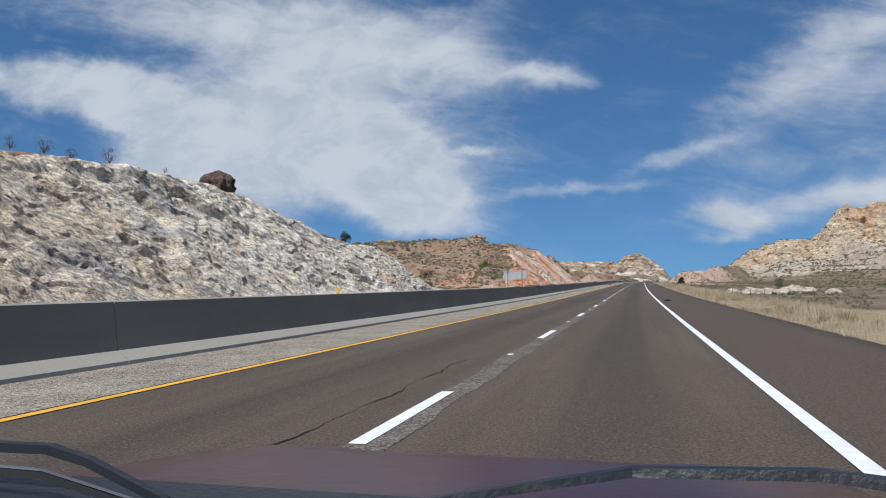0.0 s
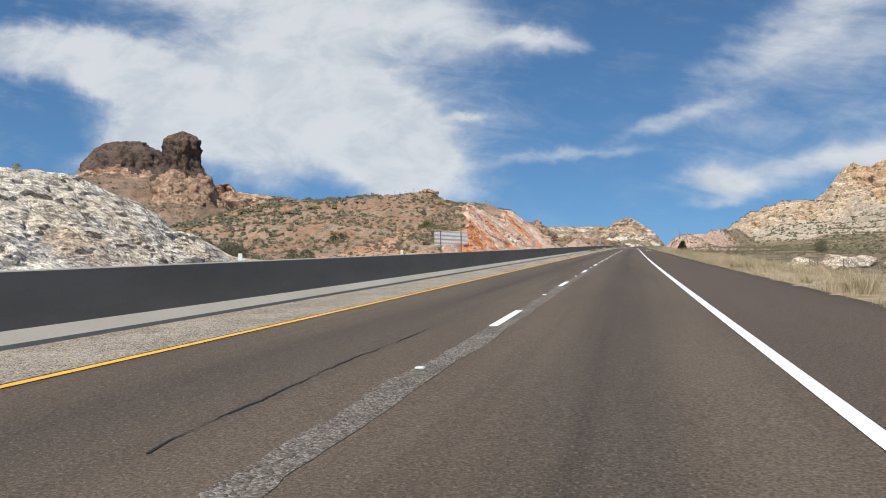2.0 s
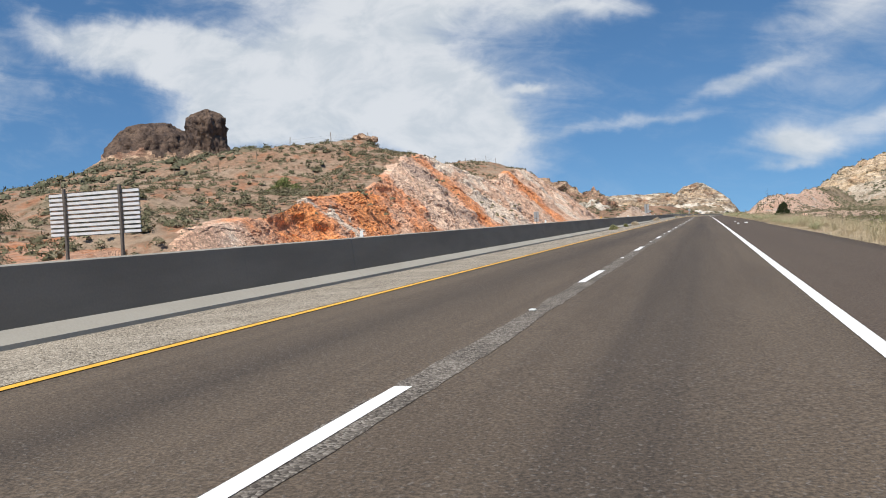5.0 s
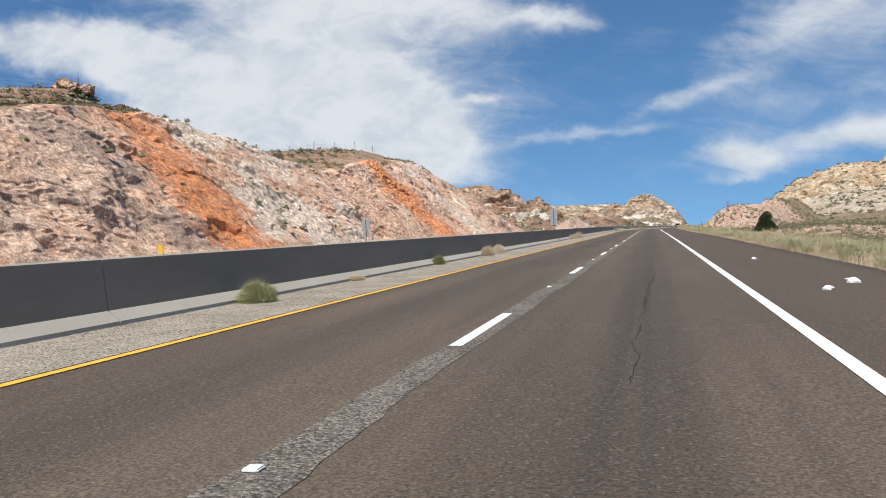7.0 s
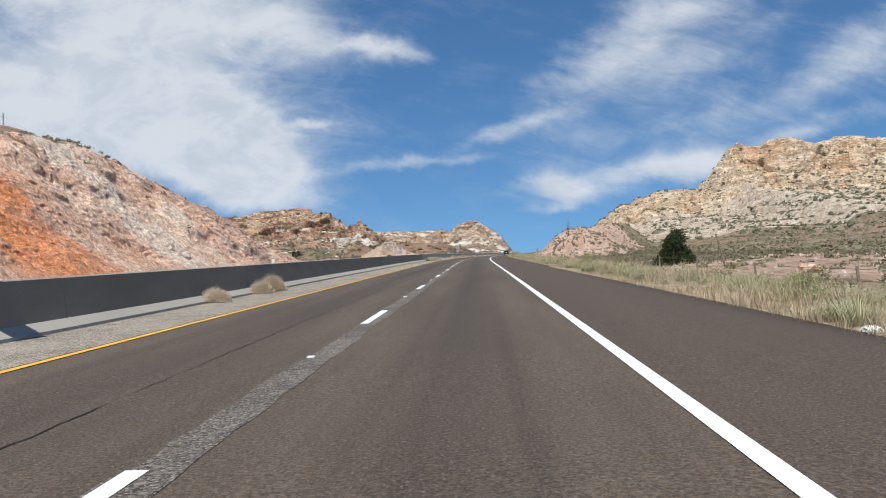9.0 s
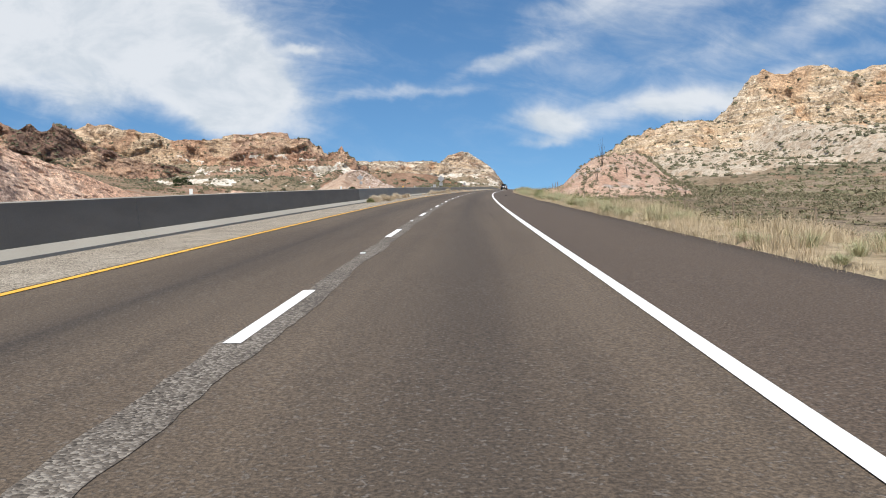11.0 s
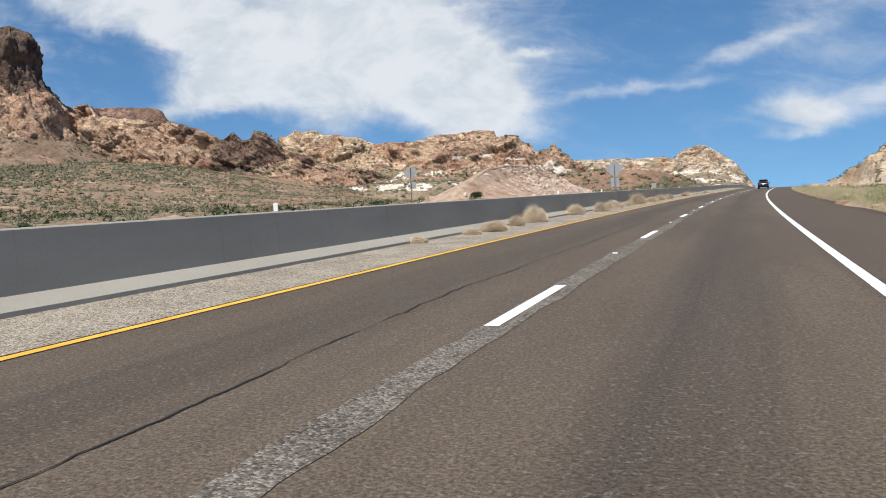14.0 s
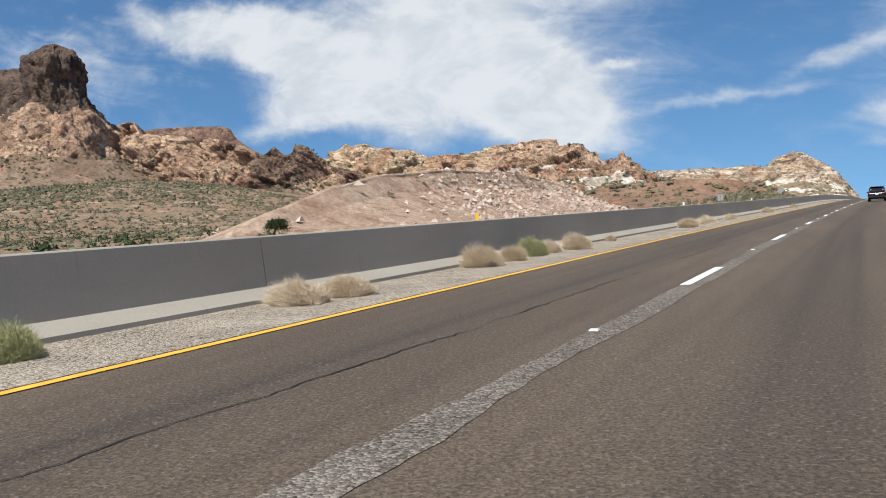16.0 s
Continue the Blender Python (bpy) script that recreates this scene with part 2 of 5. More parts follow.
def white_rock():
    """Pale flaky rock with slanting fractures, their shade painted dark, tan and rusty zones."""
    mt, gg, b, co = material("white_rock", 0.95, 0.12)
    x, y, z = gg.split(co)
    lo = gg.m("ADD", gg.m("MULTIPLY", y, 0.85), gg.m("MULTIPLY", z, -0.5))
    hi = gg.m("ADD", gg.m("MULTIPLY", y, 0.5), gg.m("MULTIPLY", z, 0.85))
    slab = gg.vec(gg.m("MULTIPLY", x, 0.6), gg.m("MULTIPLY", lo, 0.35), hi)
    zone = gg.noise(co, 0.13, 6, 0.62, 0.6)
    col = gg.mix(gg.step(gg.noise(co, 0.35, 6, 0.6), 0.38, 0.62), (0.78, 0.685, 0.52), (0.85, 0.80, 0.69))
    col = gg.mix(gg.m("MULTIPLY", gg.step(zone, 0.55, 0.66), 0.8), col, (0.54, 0.48, 0.41))
    col = gg.mix(gg.m("MULTIPLY", gg.step(gg.noise(co, 0.17, 5, 0.6, 0.3), 0.58, 0.68), 0.75), col, (0.60, 0.44, 0.30))
    near = gg.step(gg.m("ADD", y, gg.m("MULTIPLY", gg.m("SUBTRACT", zone, 0.5), 50)), 58.0, 42.0)
    col = gg.mix(gg.m("MULTIPLY", near, 0.5), col, (0.60, 0.46, 0.31))
    col = gg.mix(gg.m("MULTIPLY", gg.step(gg.noise(slab, 0.24, 6, 0.66, 0.4), 0.56, 0.64), 0.75), col, (0.37, 0.355, 0.34))
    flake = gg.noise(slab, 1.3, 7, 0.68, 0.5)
    # crevice shade put into the colour as thin dark lines along the fractures
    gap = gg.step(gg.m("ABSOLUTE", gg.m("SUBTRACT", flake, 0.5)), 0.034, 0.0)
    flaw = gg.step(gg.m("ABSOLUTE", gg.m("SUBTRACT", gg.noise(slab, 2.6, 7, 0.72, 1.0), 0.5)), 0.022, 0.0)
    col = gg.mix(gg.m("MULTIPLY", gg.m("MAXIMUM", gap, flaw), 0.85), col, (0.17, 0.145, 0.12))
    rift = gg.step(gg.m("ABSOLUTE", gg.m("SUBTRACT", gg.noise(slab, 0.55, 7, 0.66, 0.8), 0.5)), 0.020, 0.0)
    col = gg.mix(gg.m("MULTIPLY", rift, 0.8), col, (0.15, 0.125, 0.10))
    grit = gg.noise(co, 8.0, 4, 0.7)
    col = gg.mix(1.0, col, gg.mix(gg.step(grit, 0.32, 0.66), (0.74, 0.73, 0.72), (1.16, 1.15, 1.14)), "MULTIPLY")
    grain = gg.m("ADD", gg.m("MULTIPLY", gg.noise(slab, 7.0, 8, 0.82), 0.7), gg.m("MULTIPLY", grit, 0.3))
    col = gg.mix(1.0, col, gg.mix(gg.step(grain, 0.28, 0.7), (0.66, 0.645, 0.63), (1.28, 1.27, 1.26)), "MULTIPLY")
    gg.l.new(col, b.inputs["Base Color"])
    bump(gg, b, gg.m("ADD", flake, gg.m("MULTIPLY", grain, 0.5)), 0.8, 0.22)
    return mt


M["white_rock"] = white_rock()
M["dark_rock"] = mixed("dark_rock", [(0.11, 0.08, 0.065), (0.17, 0.12, 0.09), (0.07, 0.055, 0.05)], 18.0, 3.0, 1.0, 1.5, 9.0)
M["butte_base"] = strata("butte_base", (0.51, 0.335, 0.225), (0.62, 0.45, 0.31), (0.42, 0.25, 0.17), (0.25, 0.16, 0.12), 22.0, 34.0, 0.05, 0.4)
M["ridge_rock"] = strata("ridge_rock", (0.58, 0.42, 0.275), (0.69, 0.545, 0.38), (0.51, 0.32, 0.205), (0.29, 0.195, 0.135), 5.0, 26.0, 0.12, 0.6)
M["cliff_rock"] = strata("cliff_rock", (0.66, 0.505, 0.335), (0.76, 0.645, 0.485), (0.63, 0.43, 0.27), (0.38, 0.265, 0.17), 3.2, 24.0, -0.10, 0.30)
M["cliff_scree"] = mixed("cliff_scree", [(0.43, 0.345, 0.25), (0.58, 0.505, 0.40), (0.30, 0.235, 0.165), (0.50, 0.37, 0.26)], 7.0, 1.3, 1.0, 0.7)
M["maroon_rock"] = strata("maroon_rock", (0.25, 0.16, 0.12), (0.36, 0.235, 0.17), (0.17, 0.095, 0.075), (0.085, 0.06, 0.05), 12.0, 26.0)
M["spur_soil"] = mixed("spur_soil", [(0.53, 0.345, 0.25), (0.60, 0.44, 0.335), (0.43, 0.275, 0.20), (0.45, 0.395, 0.345)], 5.0, 0.4, 1.0, 0.35)
M["far_rock"] = strata("far_rock", (0.54, 0.41, 0.28), (0.68, 0.60, 0.48), (0.44, 0.26, 0.16), (0.22, 0.16, 0.12), 9.0, 34.0, 0.15, 0.8)
M["pink_soil"] = mixed("pink_soil", [(0.43, 0.30, 0.215), (0.51, 0.385, 0.285), (0.32, 0.205, 0.14), (0.55, 0.46, 0.36)], 6.0, 0.45, 1.0, 0.25)
M["hill_soil"] = mixed("hill_soil", [(0.30, 0.195, 0.13), (0.345, 0.26, 0.185), (0.35, 0.18, 0.105), (0.215, 0.175, 0.115)], 9.0, 0.7, 0.9, 0.3)
M["talus_brown"] = mixed("talus_brown", [(0.215, 0.148, 0.102), (0.275, 0.20, 0.143), (0.15, 0.112, 0.078), (0.34, 0.21, 0.148)], 20.0, 2.0, 1.0, 0.9)
M["talus_olive"] = mixed("talus_olive", [(0.245, 0.185, 0.12), (0.315, 0.25, 0.175), (0.155, 0.132, 0.083), (0.345, 0.22, 0.145)], 22.0, 2.0, 1.0, 0.9)
M["cream"] = mixed("cream", [(0.60, 0.54, 0.45), (0.68, 0.64, 0.56), (0.44, 0.37, 0.29)], 22.0, 3.0, 0.9, 0.9)
M["plain_soil"] = mixed("plain_soil", [(0.28, 0.175, 0.115), (0.245, 0.188, 0.127), (0.175, 0.142, 0.092), (0.39, 0.285, 0.205)], 14.0, 1.0, 0.9, 0.3)
M["red_soil"] = mixed("red_soil", [(0.50, 0.27, 0.165), (0.58, 0.37, 0.26), (0.55, 0.23, 0.11), (0.40, 0.25, 0.165)], 5.0, 0.5, 1.0, 0.3)
M["straw_soil"] = mixed("straw_soil", [(0.34, 0.28, 0.18), (0.41, 0.33, 0.22), (0.24, 0.21, 0.12), (0.42, 0.31, 0.22)], 3.0, 0.4, 0.9, 0.12)
M["gravel"] = stones("gravel", [(0.10, 0.085, 0.066), (0.28, 0.24, 0.187), (0.46, 0.405, 0.325)], 42)


def red_rock():
    mt, gg, b, co = material("red_rock", 0.95, 0.15)
    x, y, z = gg.split(co)
    rag = gg.noise(co, 0.16, 7, 0.68)
    yb = gg.m("ADD", y, gg.m("MULTIPLY", gg.m("SUBTRACT", gg.noise(co, 0.11, 6, 0.66), 0.5), 26))
    yb = gg.m("ADD", yb, gg.m("MULTIPLY", gg.m("SUBTRACT", gg.noise(co, 0.6, 4, 0.6), 0.5), 5))

    def seams(list_of):
        out = 0.0
        for c, wd, amt in list_of:
            q = gg.m("MULTIPLY", gg.m("SUBTRACT", yb, c), 1 / wd)
            out = gg.m("ADD", out, gg.m("MULTIPLY", gg.m("EXPONENT", gg.m("MULTIPLY", gg.m("MULTIPLY", q, q), -1.0)), amt))
        return gg.m("ADD", out, gg.m("MULTIPLY", gg.m("SUBTRACT", rag, 0.5), 3.2))
    orange = seams(((187, 6, 0.7), (194, 3.2, 1.1), (205.5, 7.5, 1.25), (219, 5, 0.8), (246, 7.5, 0.95), (283, 5, 0.45), (301, 8, 1.05)))
    white = seams(((197.8, 1.8, 0.8), (257.5, 5, 1.0), (268, 5, 0.6), (326, 4, 1.15), (338, 3, 0.5), (180, 6, 0.5)))
    dark = seams(((237, 4, 0.75), (349, 9, 0.8), (375, 12, 0.55)))
    col = gg.mix(gg.step(gg.noise(co, 0.16, 5, 0.6), 0.4, 0.6), (0.71, 0.475, 0.335), (0.80, 0.61, 0.465))
    col = gg.mix(gg.step(orange, 0.30, 0.85), col, (0.76, 0.355, 0.185))
    col = gg.mix(gg.m("MULTIPLY", gg.step(orange, 0.75, 1.35), 0.85), col, (0.84, 0.335, 0.115))
    col = gg.mix(gg.step(white, 0.48, 0.80), col, (0.80, 0.69, 0.56))
    col = gg.mix(gg.step(dark, 0.50, 0.80), col, (0.52, 0.395, 0.315))
    col = gg.mix(gg.step(gg.noise(co, 0.3, 6, 0.7), 0.64, 0.74), col, (0.40, 0.29, 0.23))
    n3 = gg.noise(co, 2.2, 8, 0.80)
    col = gg.mix(1.0, col, gg.mix(gg.step(n3, 0.30, 0.68), (0.56, 0.52, 0.50), (1.36, 1.33, 1.30)), "MULTIPLY")
    grit = gg.noise(co, 7.5, 4, 0.7)
    col = gg.mix(1.0, col, gg.mix(gg.step(grit, 0.32, 0.66), (0.66, 0.63, 0.61), (1.24, 1.22, 1.20)), "MULTIPLY")
    n3 = gg.m("ADD", n3, gg.m("MULTIPLY", grit, 0.45))
    flaw = gg.step(gg.m("ABSOLUTE", gg.m("SUBTRACT", gg.noise(co, 0.9, 7, 0.70, 0.8), 0.5)), 0.036, 0.0)
    col = gg.mix(gg.m("MULTIPLY", flaw, 0.62), col, (0.22, 0.135, 0.10))
    gg.l.new(col, b.inputs["Base Color"])
    bump(gg, b, n3, 0.9, 0.22)
    return mt


M["red_rock"] = red_rock()


def asphalt():
    mt, gg, b, co = material("asphalt", 0.85, 0.35)
    x, y, z = gg.split(co)
    stone = gg.noise(co, 38, 3, 0.7)
    patch = gg.noise(gg.scaled(co, 1, 0.12, 1), 0.7, 6, 0.6)
    col = gg.mix(gg.step(patch, 0.3, 0.7), (0.084, 0.063, 0.044), (0.114, 0.087, 0.061))
    # polished wheel tracks and the darker oil strip run along the lanes
    at = gg.n.new("ShaderNodeAttribute")
    at.attribute_name = "side"
    lane = gg.m("ABSOLUTE", at.outputs["Fac"])
    q = gg.m("MULTIPLY", gg.m("SUBTRACT", lane, 1.85), 1.6)
    oil = gg.m("EXPONENT", gg.m("MULTIPLY", gg.m("MULTIPLY", q, q), -1.0))
    track = gg.noise(gg.vec(gg.m("MULTIPLY", at.outputs["Fac"], 1.3), gg.m("MULTIPLY", y, 0.015), 0.0), 1.8, 4, 0.55)
    oil = gg.m("ADD", gg.m("MULTIPLY", oil, 0.55), gg.m("MULTIPLY", gg.step(track, 0.45, 0.72), 0.35))
    col = gg.mix(gg.m("MULTIPLY", oil, gg.m("ADD", 0.55, gg.m("MULTIPLY", patch, 0.6))), col, (0.038, 0.030, 0.0235))
    col = gg.mix(gg.m("MULTIPLY", gg.step(at.outputs["Fac"], 3.60, 3.80), 0.7), col, (0.080, 0.058, 0.042))
    chips = gg.step(gg.noise(co, 30, 2, 0.5), 0.58, 0.70)
    col = gg.mix(1.0, col, gg.mix(gg.step(stone, 0.3, 0.72), (0.50, 0.49, 0.48), (1.55, 1.52, 1.48)), "MULTIPLY")
    col = gg.mix(gg.m("MULTIPLY", chips, 0.5), col, (0.20, 0.175, 0.15))
    gg.l.new(col, b.inputs["Base Color"])
    bump(gg, b, gg.m("ADD", stone, gg.m("MULTIPLY", chips, 0.5)), 0.7, 0.015)
    return mt


M["asphalt"] = asphalt()
M["worn_strip"] = stones("worn_strip", [(0.06, 0.051, 0.042), (0.135, 0.115, 0.095), (0.28, 0.25, 0.21)], 48)
M["white_paint"] = plain("white_paint", (0.78, 0.77, 0.74), 0.6, 0, 0.10, 5)
M["yellow_paint"] = plain("yellow_paint", (0.75, 0.40, 0.045), 0.6, 0, 0.14, 5)
def concrete(name, lo, hi):
    mt, gg, b, co = material(name, 0.9, 0.2)
    cloud = gg.noise(gg.scaled(co, 1, 0.35, 1.6), 0.8, 5, 0.6)
    col = gg.mix(gg.step(cloud, 0.3, 0.7), lo, hi)
    run = gg.noise(gg.scaled(co, 1, 3.2, 0.12), 2.0, 5, 0.65)
    col = gg.mix(gg.m("MULTIPLY", gg.step(run, 0.60, 0.72), 0.22), col, (0.19, 0.17, 0.145))
    speck = gg.noise(co, 30, 3, 0.6)
    col = gg.mix(1.0, col, gg.mix(speck, (0.88, 0.88, 0.87), (1.12, 1.12, 1.11)), "MULTIPLY")
    gg.l.new(col, b.inputs["Base Color"])
    bump(gg, b, speck, 0.15, 0.004)
    return mt


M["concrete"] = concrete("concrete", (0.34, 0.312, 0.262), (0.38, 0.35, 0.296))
# same concrete with shade put into its colour, for the barrier's upright faces
M["shaded_concrete"] = concrete("shaded_concrete", (0.215, 0.186, 0.15), (0.26, 0.226, 0.183))
M["crack"] = plain("crack", (0.018, 0.016, 0.014), 0.9)
M["bark"] = plain("bark", (0.10, 0.07, 0.05), 0.9, 0, 0.3, 9)
M["sign_metal"] = plain("sign_metal", (0.42, 0.42, 0.41), 0.5, 0.6, 0.1, 4)
M["sign_panel"] = plain("sign_panel", (0.66, 0.66, 0.65), 0.55, 0.1, 0.08, 3)
M["sign_white"] = plain("sign_white", (0.74, 0.74, 0.72), 0.5, 0, 0.06, 3)
M["post_steel"] = plain("post_steel", (0.16, 0.14, 0.12), 0.6, 0.4)
M["wood_post"] = plain("wood_post", (0.22, 0.17, 0.12), 0.9, 0, 0.3, 8)
M["reflector"] = plain("reflector", (0.70, 0.70, 0.66), 0.35)
M["amber"] = plain("amber", (0.75, 0.42, 0.04), 0.4)
M["car_black"] = plain("car_black", (0.010, 0.010, 0.012), 0.22, 0, 0.1, 3, 0.6)
M["glass_dark"] = plain("glass_dark", (0.012, 0.013, 0.015), 0.08, 0, 0.1, 3, 0.8)
M["rubber"] = plain("rubber", (0.016, 0.016, 0.017), 0.8)
M["tail_red"] = plain("tail_red", (0.30, 0.015, 0.012), 0.25)
M["rim_metal"] = plain("rim_metal", (0.35, 0.35, 0.36), 0.35, 0.8)

# ---- small tools ----
RND = np.random.RandomState(11).rand(65536).astype(np.float32)


def vnoise(x, y, z):
    """Smooth value noise, 0 to 1, for arrays."""
    xi, yi, zi = np.floor(x).astype(np.int64), np.floor(y).astype(np.int64), np.floor(z).astype(np.int64)
    fx, fy, fz = x - xi, y - yi, z - zi
    fx, fy, fz = fx * fx * (3 - 2 * fx), fy * fy * (3 - 2 * fy), fz * fz * (3 - 2 * fz)

    def at(a, b, c):
        return RND[((xi + a) * 73856093 ^ (yi + b) * 19349663 ^ (zi + c) * 83492791) & 65535]

    def lerp(a, b, t):
        return a + (b - a) * t
    return lerp(lerp(lerp(at(0, 0, 0), at(1, 0, 0), fx), lerp(at(0, 1, 0), at(1, 1, 0), fx), fy),
                lerp(lerp(at(0, 0, 1), at(1, 0, 1), fx), lerp(at(0, 1, 1), at(1, 1, 1), fx), fy), fz)


def fbm(x, y, z, octaves=5, gain=0.5, ridged=False):
    out, amp, tot = 0.0, 1.0, 0.0
    for o in range(octaves):
        n = vnoise(x + 17.3 * o, y - 9.1 * o, z + 4.7 * o)
        out, tot = out + amp * (1 - abs(2 * n - 1) if ridged else n), tot + amp
        x, y, z, amp = x * 2.03, y * 2.03, z * 2.03, amp * gain
    return out / tot


def facets(a, b, seed):
    """Blocks of unit size, each a tilted plane: gives broken rock its flat faces and steps."""
    ai, bi = np.floor(a).astype(np.int64), np.floor(b).astype(np.int64)
    best, out = np.full(a.shape, 9.0), np.zeros(a.shape)
    for i in (-1, 0, 1):
        for j in (-1, 0, 1):
            k = ((ai + i) * 73856093 ^ (bi + j) * 19349663 ^ int(seed * 977)) & 65535
            pa, pb = ai + i + RND[k], bi + j + RND[(k + 101) & 65535]
            d = (a - pa) ** 2 + (b - pb) ** 2
            h = RND[(k + 223) & 65535] - 0.5 + (a - pa) * (RND[(k + 307) & 65535] - 0.5) * 1.3 + (b - pb) * (RND[(k + 401) & 65535] - 0.5) * 1.3
            out = np.where(d < best, h, out)
            best = np.minimum(d, best)
    return out


def smooth(v, lo, hi):
    t = np.clip((v - lo) / (hi - lo), 0, 1)
    return t * t * (3 - 2 * t)


def mesh_of(name, verts, faces, mats, flat=False, face_mat=None):
    me = bpy.data.meshes.new(name)
    me.from_pydata(np.asarray(verts).tolist(), [], np.asarray(faces).tolist() if not isinstance(faces, list) else faces)
    for mt in (mats if isinstance(mats, (list, tuple)) else [mats]):
        me.materials.append(mt)
    me.polygons.foreach_set("use_smooth", [not flat] * len(me.polygons))
    if face_mat is not None:
        me.polygons.foreach_set("material_index", np.asarray(face_mat, np.int32))
    me.update()
    return me


def grid_faces(nu, nv):
    i = np.arange((nu - 1) * nv).reshape(nu - 1, nv)[:, :-1].ravel()
    return np.stack([i, i + nv, i + nv + 1, i + 1], -1)


def part(name, me, parent, label=""):
    ob = new(name, me)
    ob.parent = parent
    return tagged(ob, label) if label else ob


def bm_mesh(name, bm, mat, smooth_it=False):
    me = bpy.data.meshes.new(name)
    bm.to_mesh(me)
    bm.free()
    me.materials.append(mat)
    me.polygons.foreach_set("use_smooth", [smooth_it] * len(me.polygons))
    return me


def box_mesh(name, size, at, mat, bevel=0.0, seg=2):
    bm = bmesh.new()
    bmesh.ops.create_cube(bm, size=1)
    bmesh.ops.scale(bm, vec=size, verts=bm.verts)
    if bevel:
        bmesh.ops.bevel(bm, geom=bm.edges[:], offset=bevel, segments=seg, affect="EDGES")
    bmesh.ops.translate(bm, vec=at, verts=bm.verts)
    return bm_mesh(name, bm, mat)


# ---- the line of the road ----
KX = (5.5e-5, 8.9e-5, -0.5e-5, -4.5e-5, 45.3e-5, 47.7e-5, 34.4e-5, 20e-5, 20e-5, 20e-5)
KZ = (8.95e-5, 1.49e-5, -2.13e-5, -0.76e-5, -5.38e-5, -1.77e-5, 4.0e-5, -28e-5, -45e-5, -30e-5)


def bend(k, y):
    out = np.zeros_like(np.asarray(y, float))
    for i, kk in enumerate(k):
        v = np.clip(y - 80 * i, 0, 80)
        out = out + kk * (v * v / 2 + v * np.maximum(y - 80 * i - 80, 0))
    return out


def rx(y):
    return bend(KX, y)


def rz(y):
    return bend(KZ, y)


def strip(name, s0, s1, y0, y1, lift, mat, step=4.0, cuts=1, thick=0.0):
    """A sheet along the road between two offsets from the lane line."""
    ys = np.linspace(y0, y1, max(2, int((y1 - y0) / step) + 1))
    ss = np.linspace(s0, s1, cuts + 1)
    Y, S = np.meshgrid(ys, ss, indexing="ij")
    v = np.stack([S + rx(Y), Y, rz(Y) + lift], -1)
    if thick:
        lo = v - np.array([0, 0, thick])
        v = np.concatenate([lo[:, :1], v, lo[:, -1:]], 1)
    return mesh_of(name, v.reshape(-1, 3)[:, [0, 1, 2]], grid_faces(v.shape[0], v.shape[1])[:, ::-1], mat)


# ---- terrain heights ----
LIP = ((-400, 9), (20, 9.5), (42, 10), (53, 10.6), (61, 10.9), (70, 10.3), (78, 9.0), (84, 7.7), (91, 6.9), (97, 6.2), (101, 4.5), (105, 2.8), (108, 1.2), (115, 0.8), (140, 0.8), (165, 1.4), (190, 4.0), (197, 5.3), (206, 5.7), (212, 6.6), (223, 8.8),
       (235, 11.8), (241, 13.2), (250, 14.2), (256, 14.0), (262, 12.4), (269, 10.8), (276, 10.3), (286, 11.8), (299, 13.7), (308, 14.8), (322, 16.3), (333, 16.6), (339, 14.6), (346, 11.7), (353, 9.2), (360, 6.4), (369, 3.2), (378, 2.2), (398, 3.2), (410, 1.9), (440, 0.7))
LIP_Y, LIP_Z = zip(*LIP)
FOOT = -25.9


def lip(y):
    return np.interp(y, LIP_Y, LIP_Z)


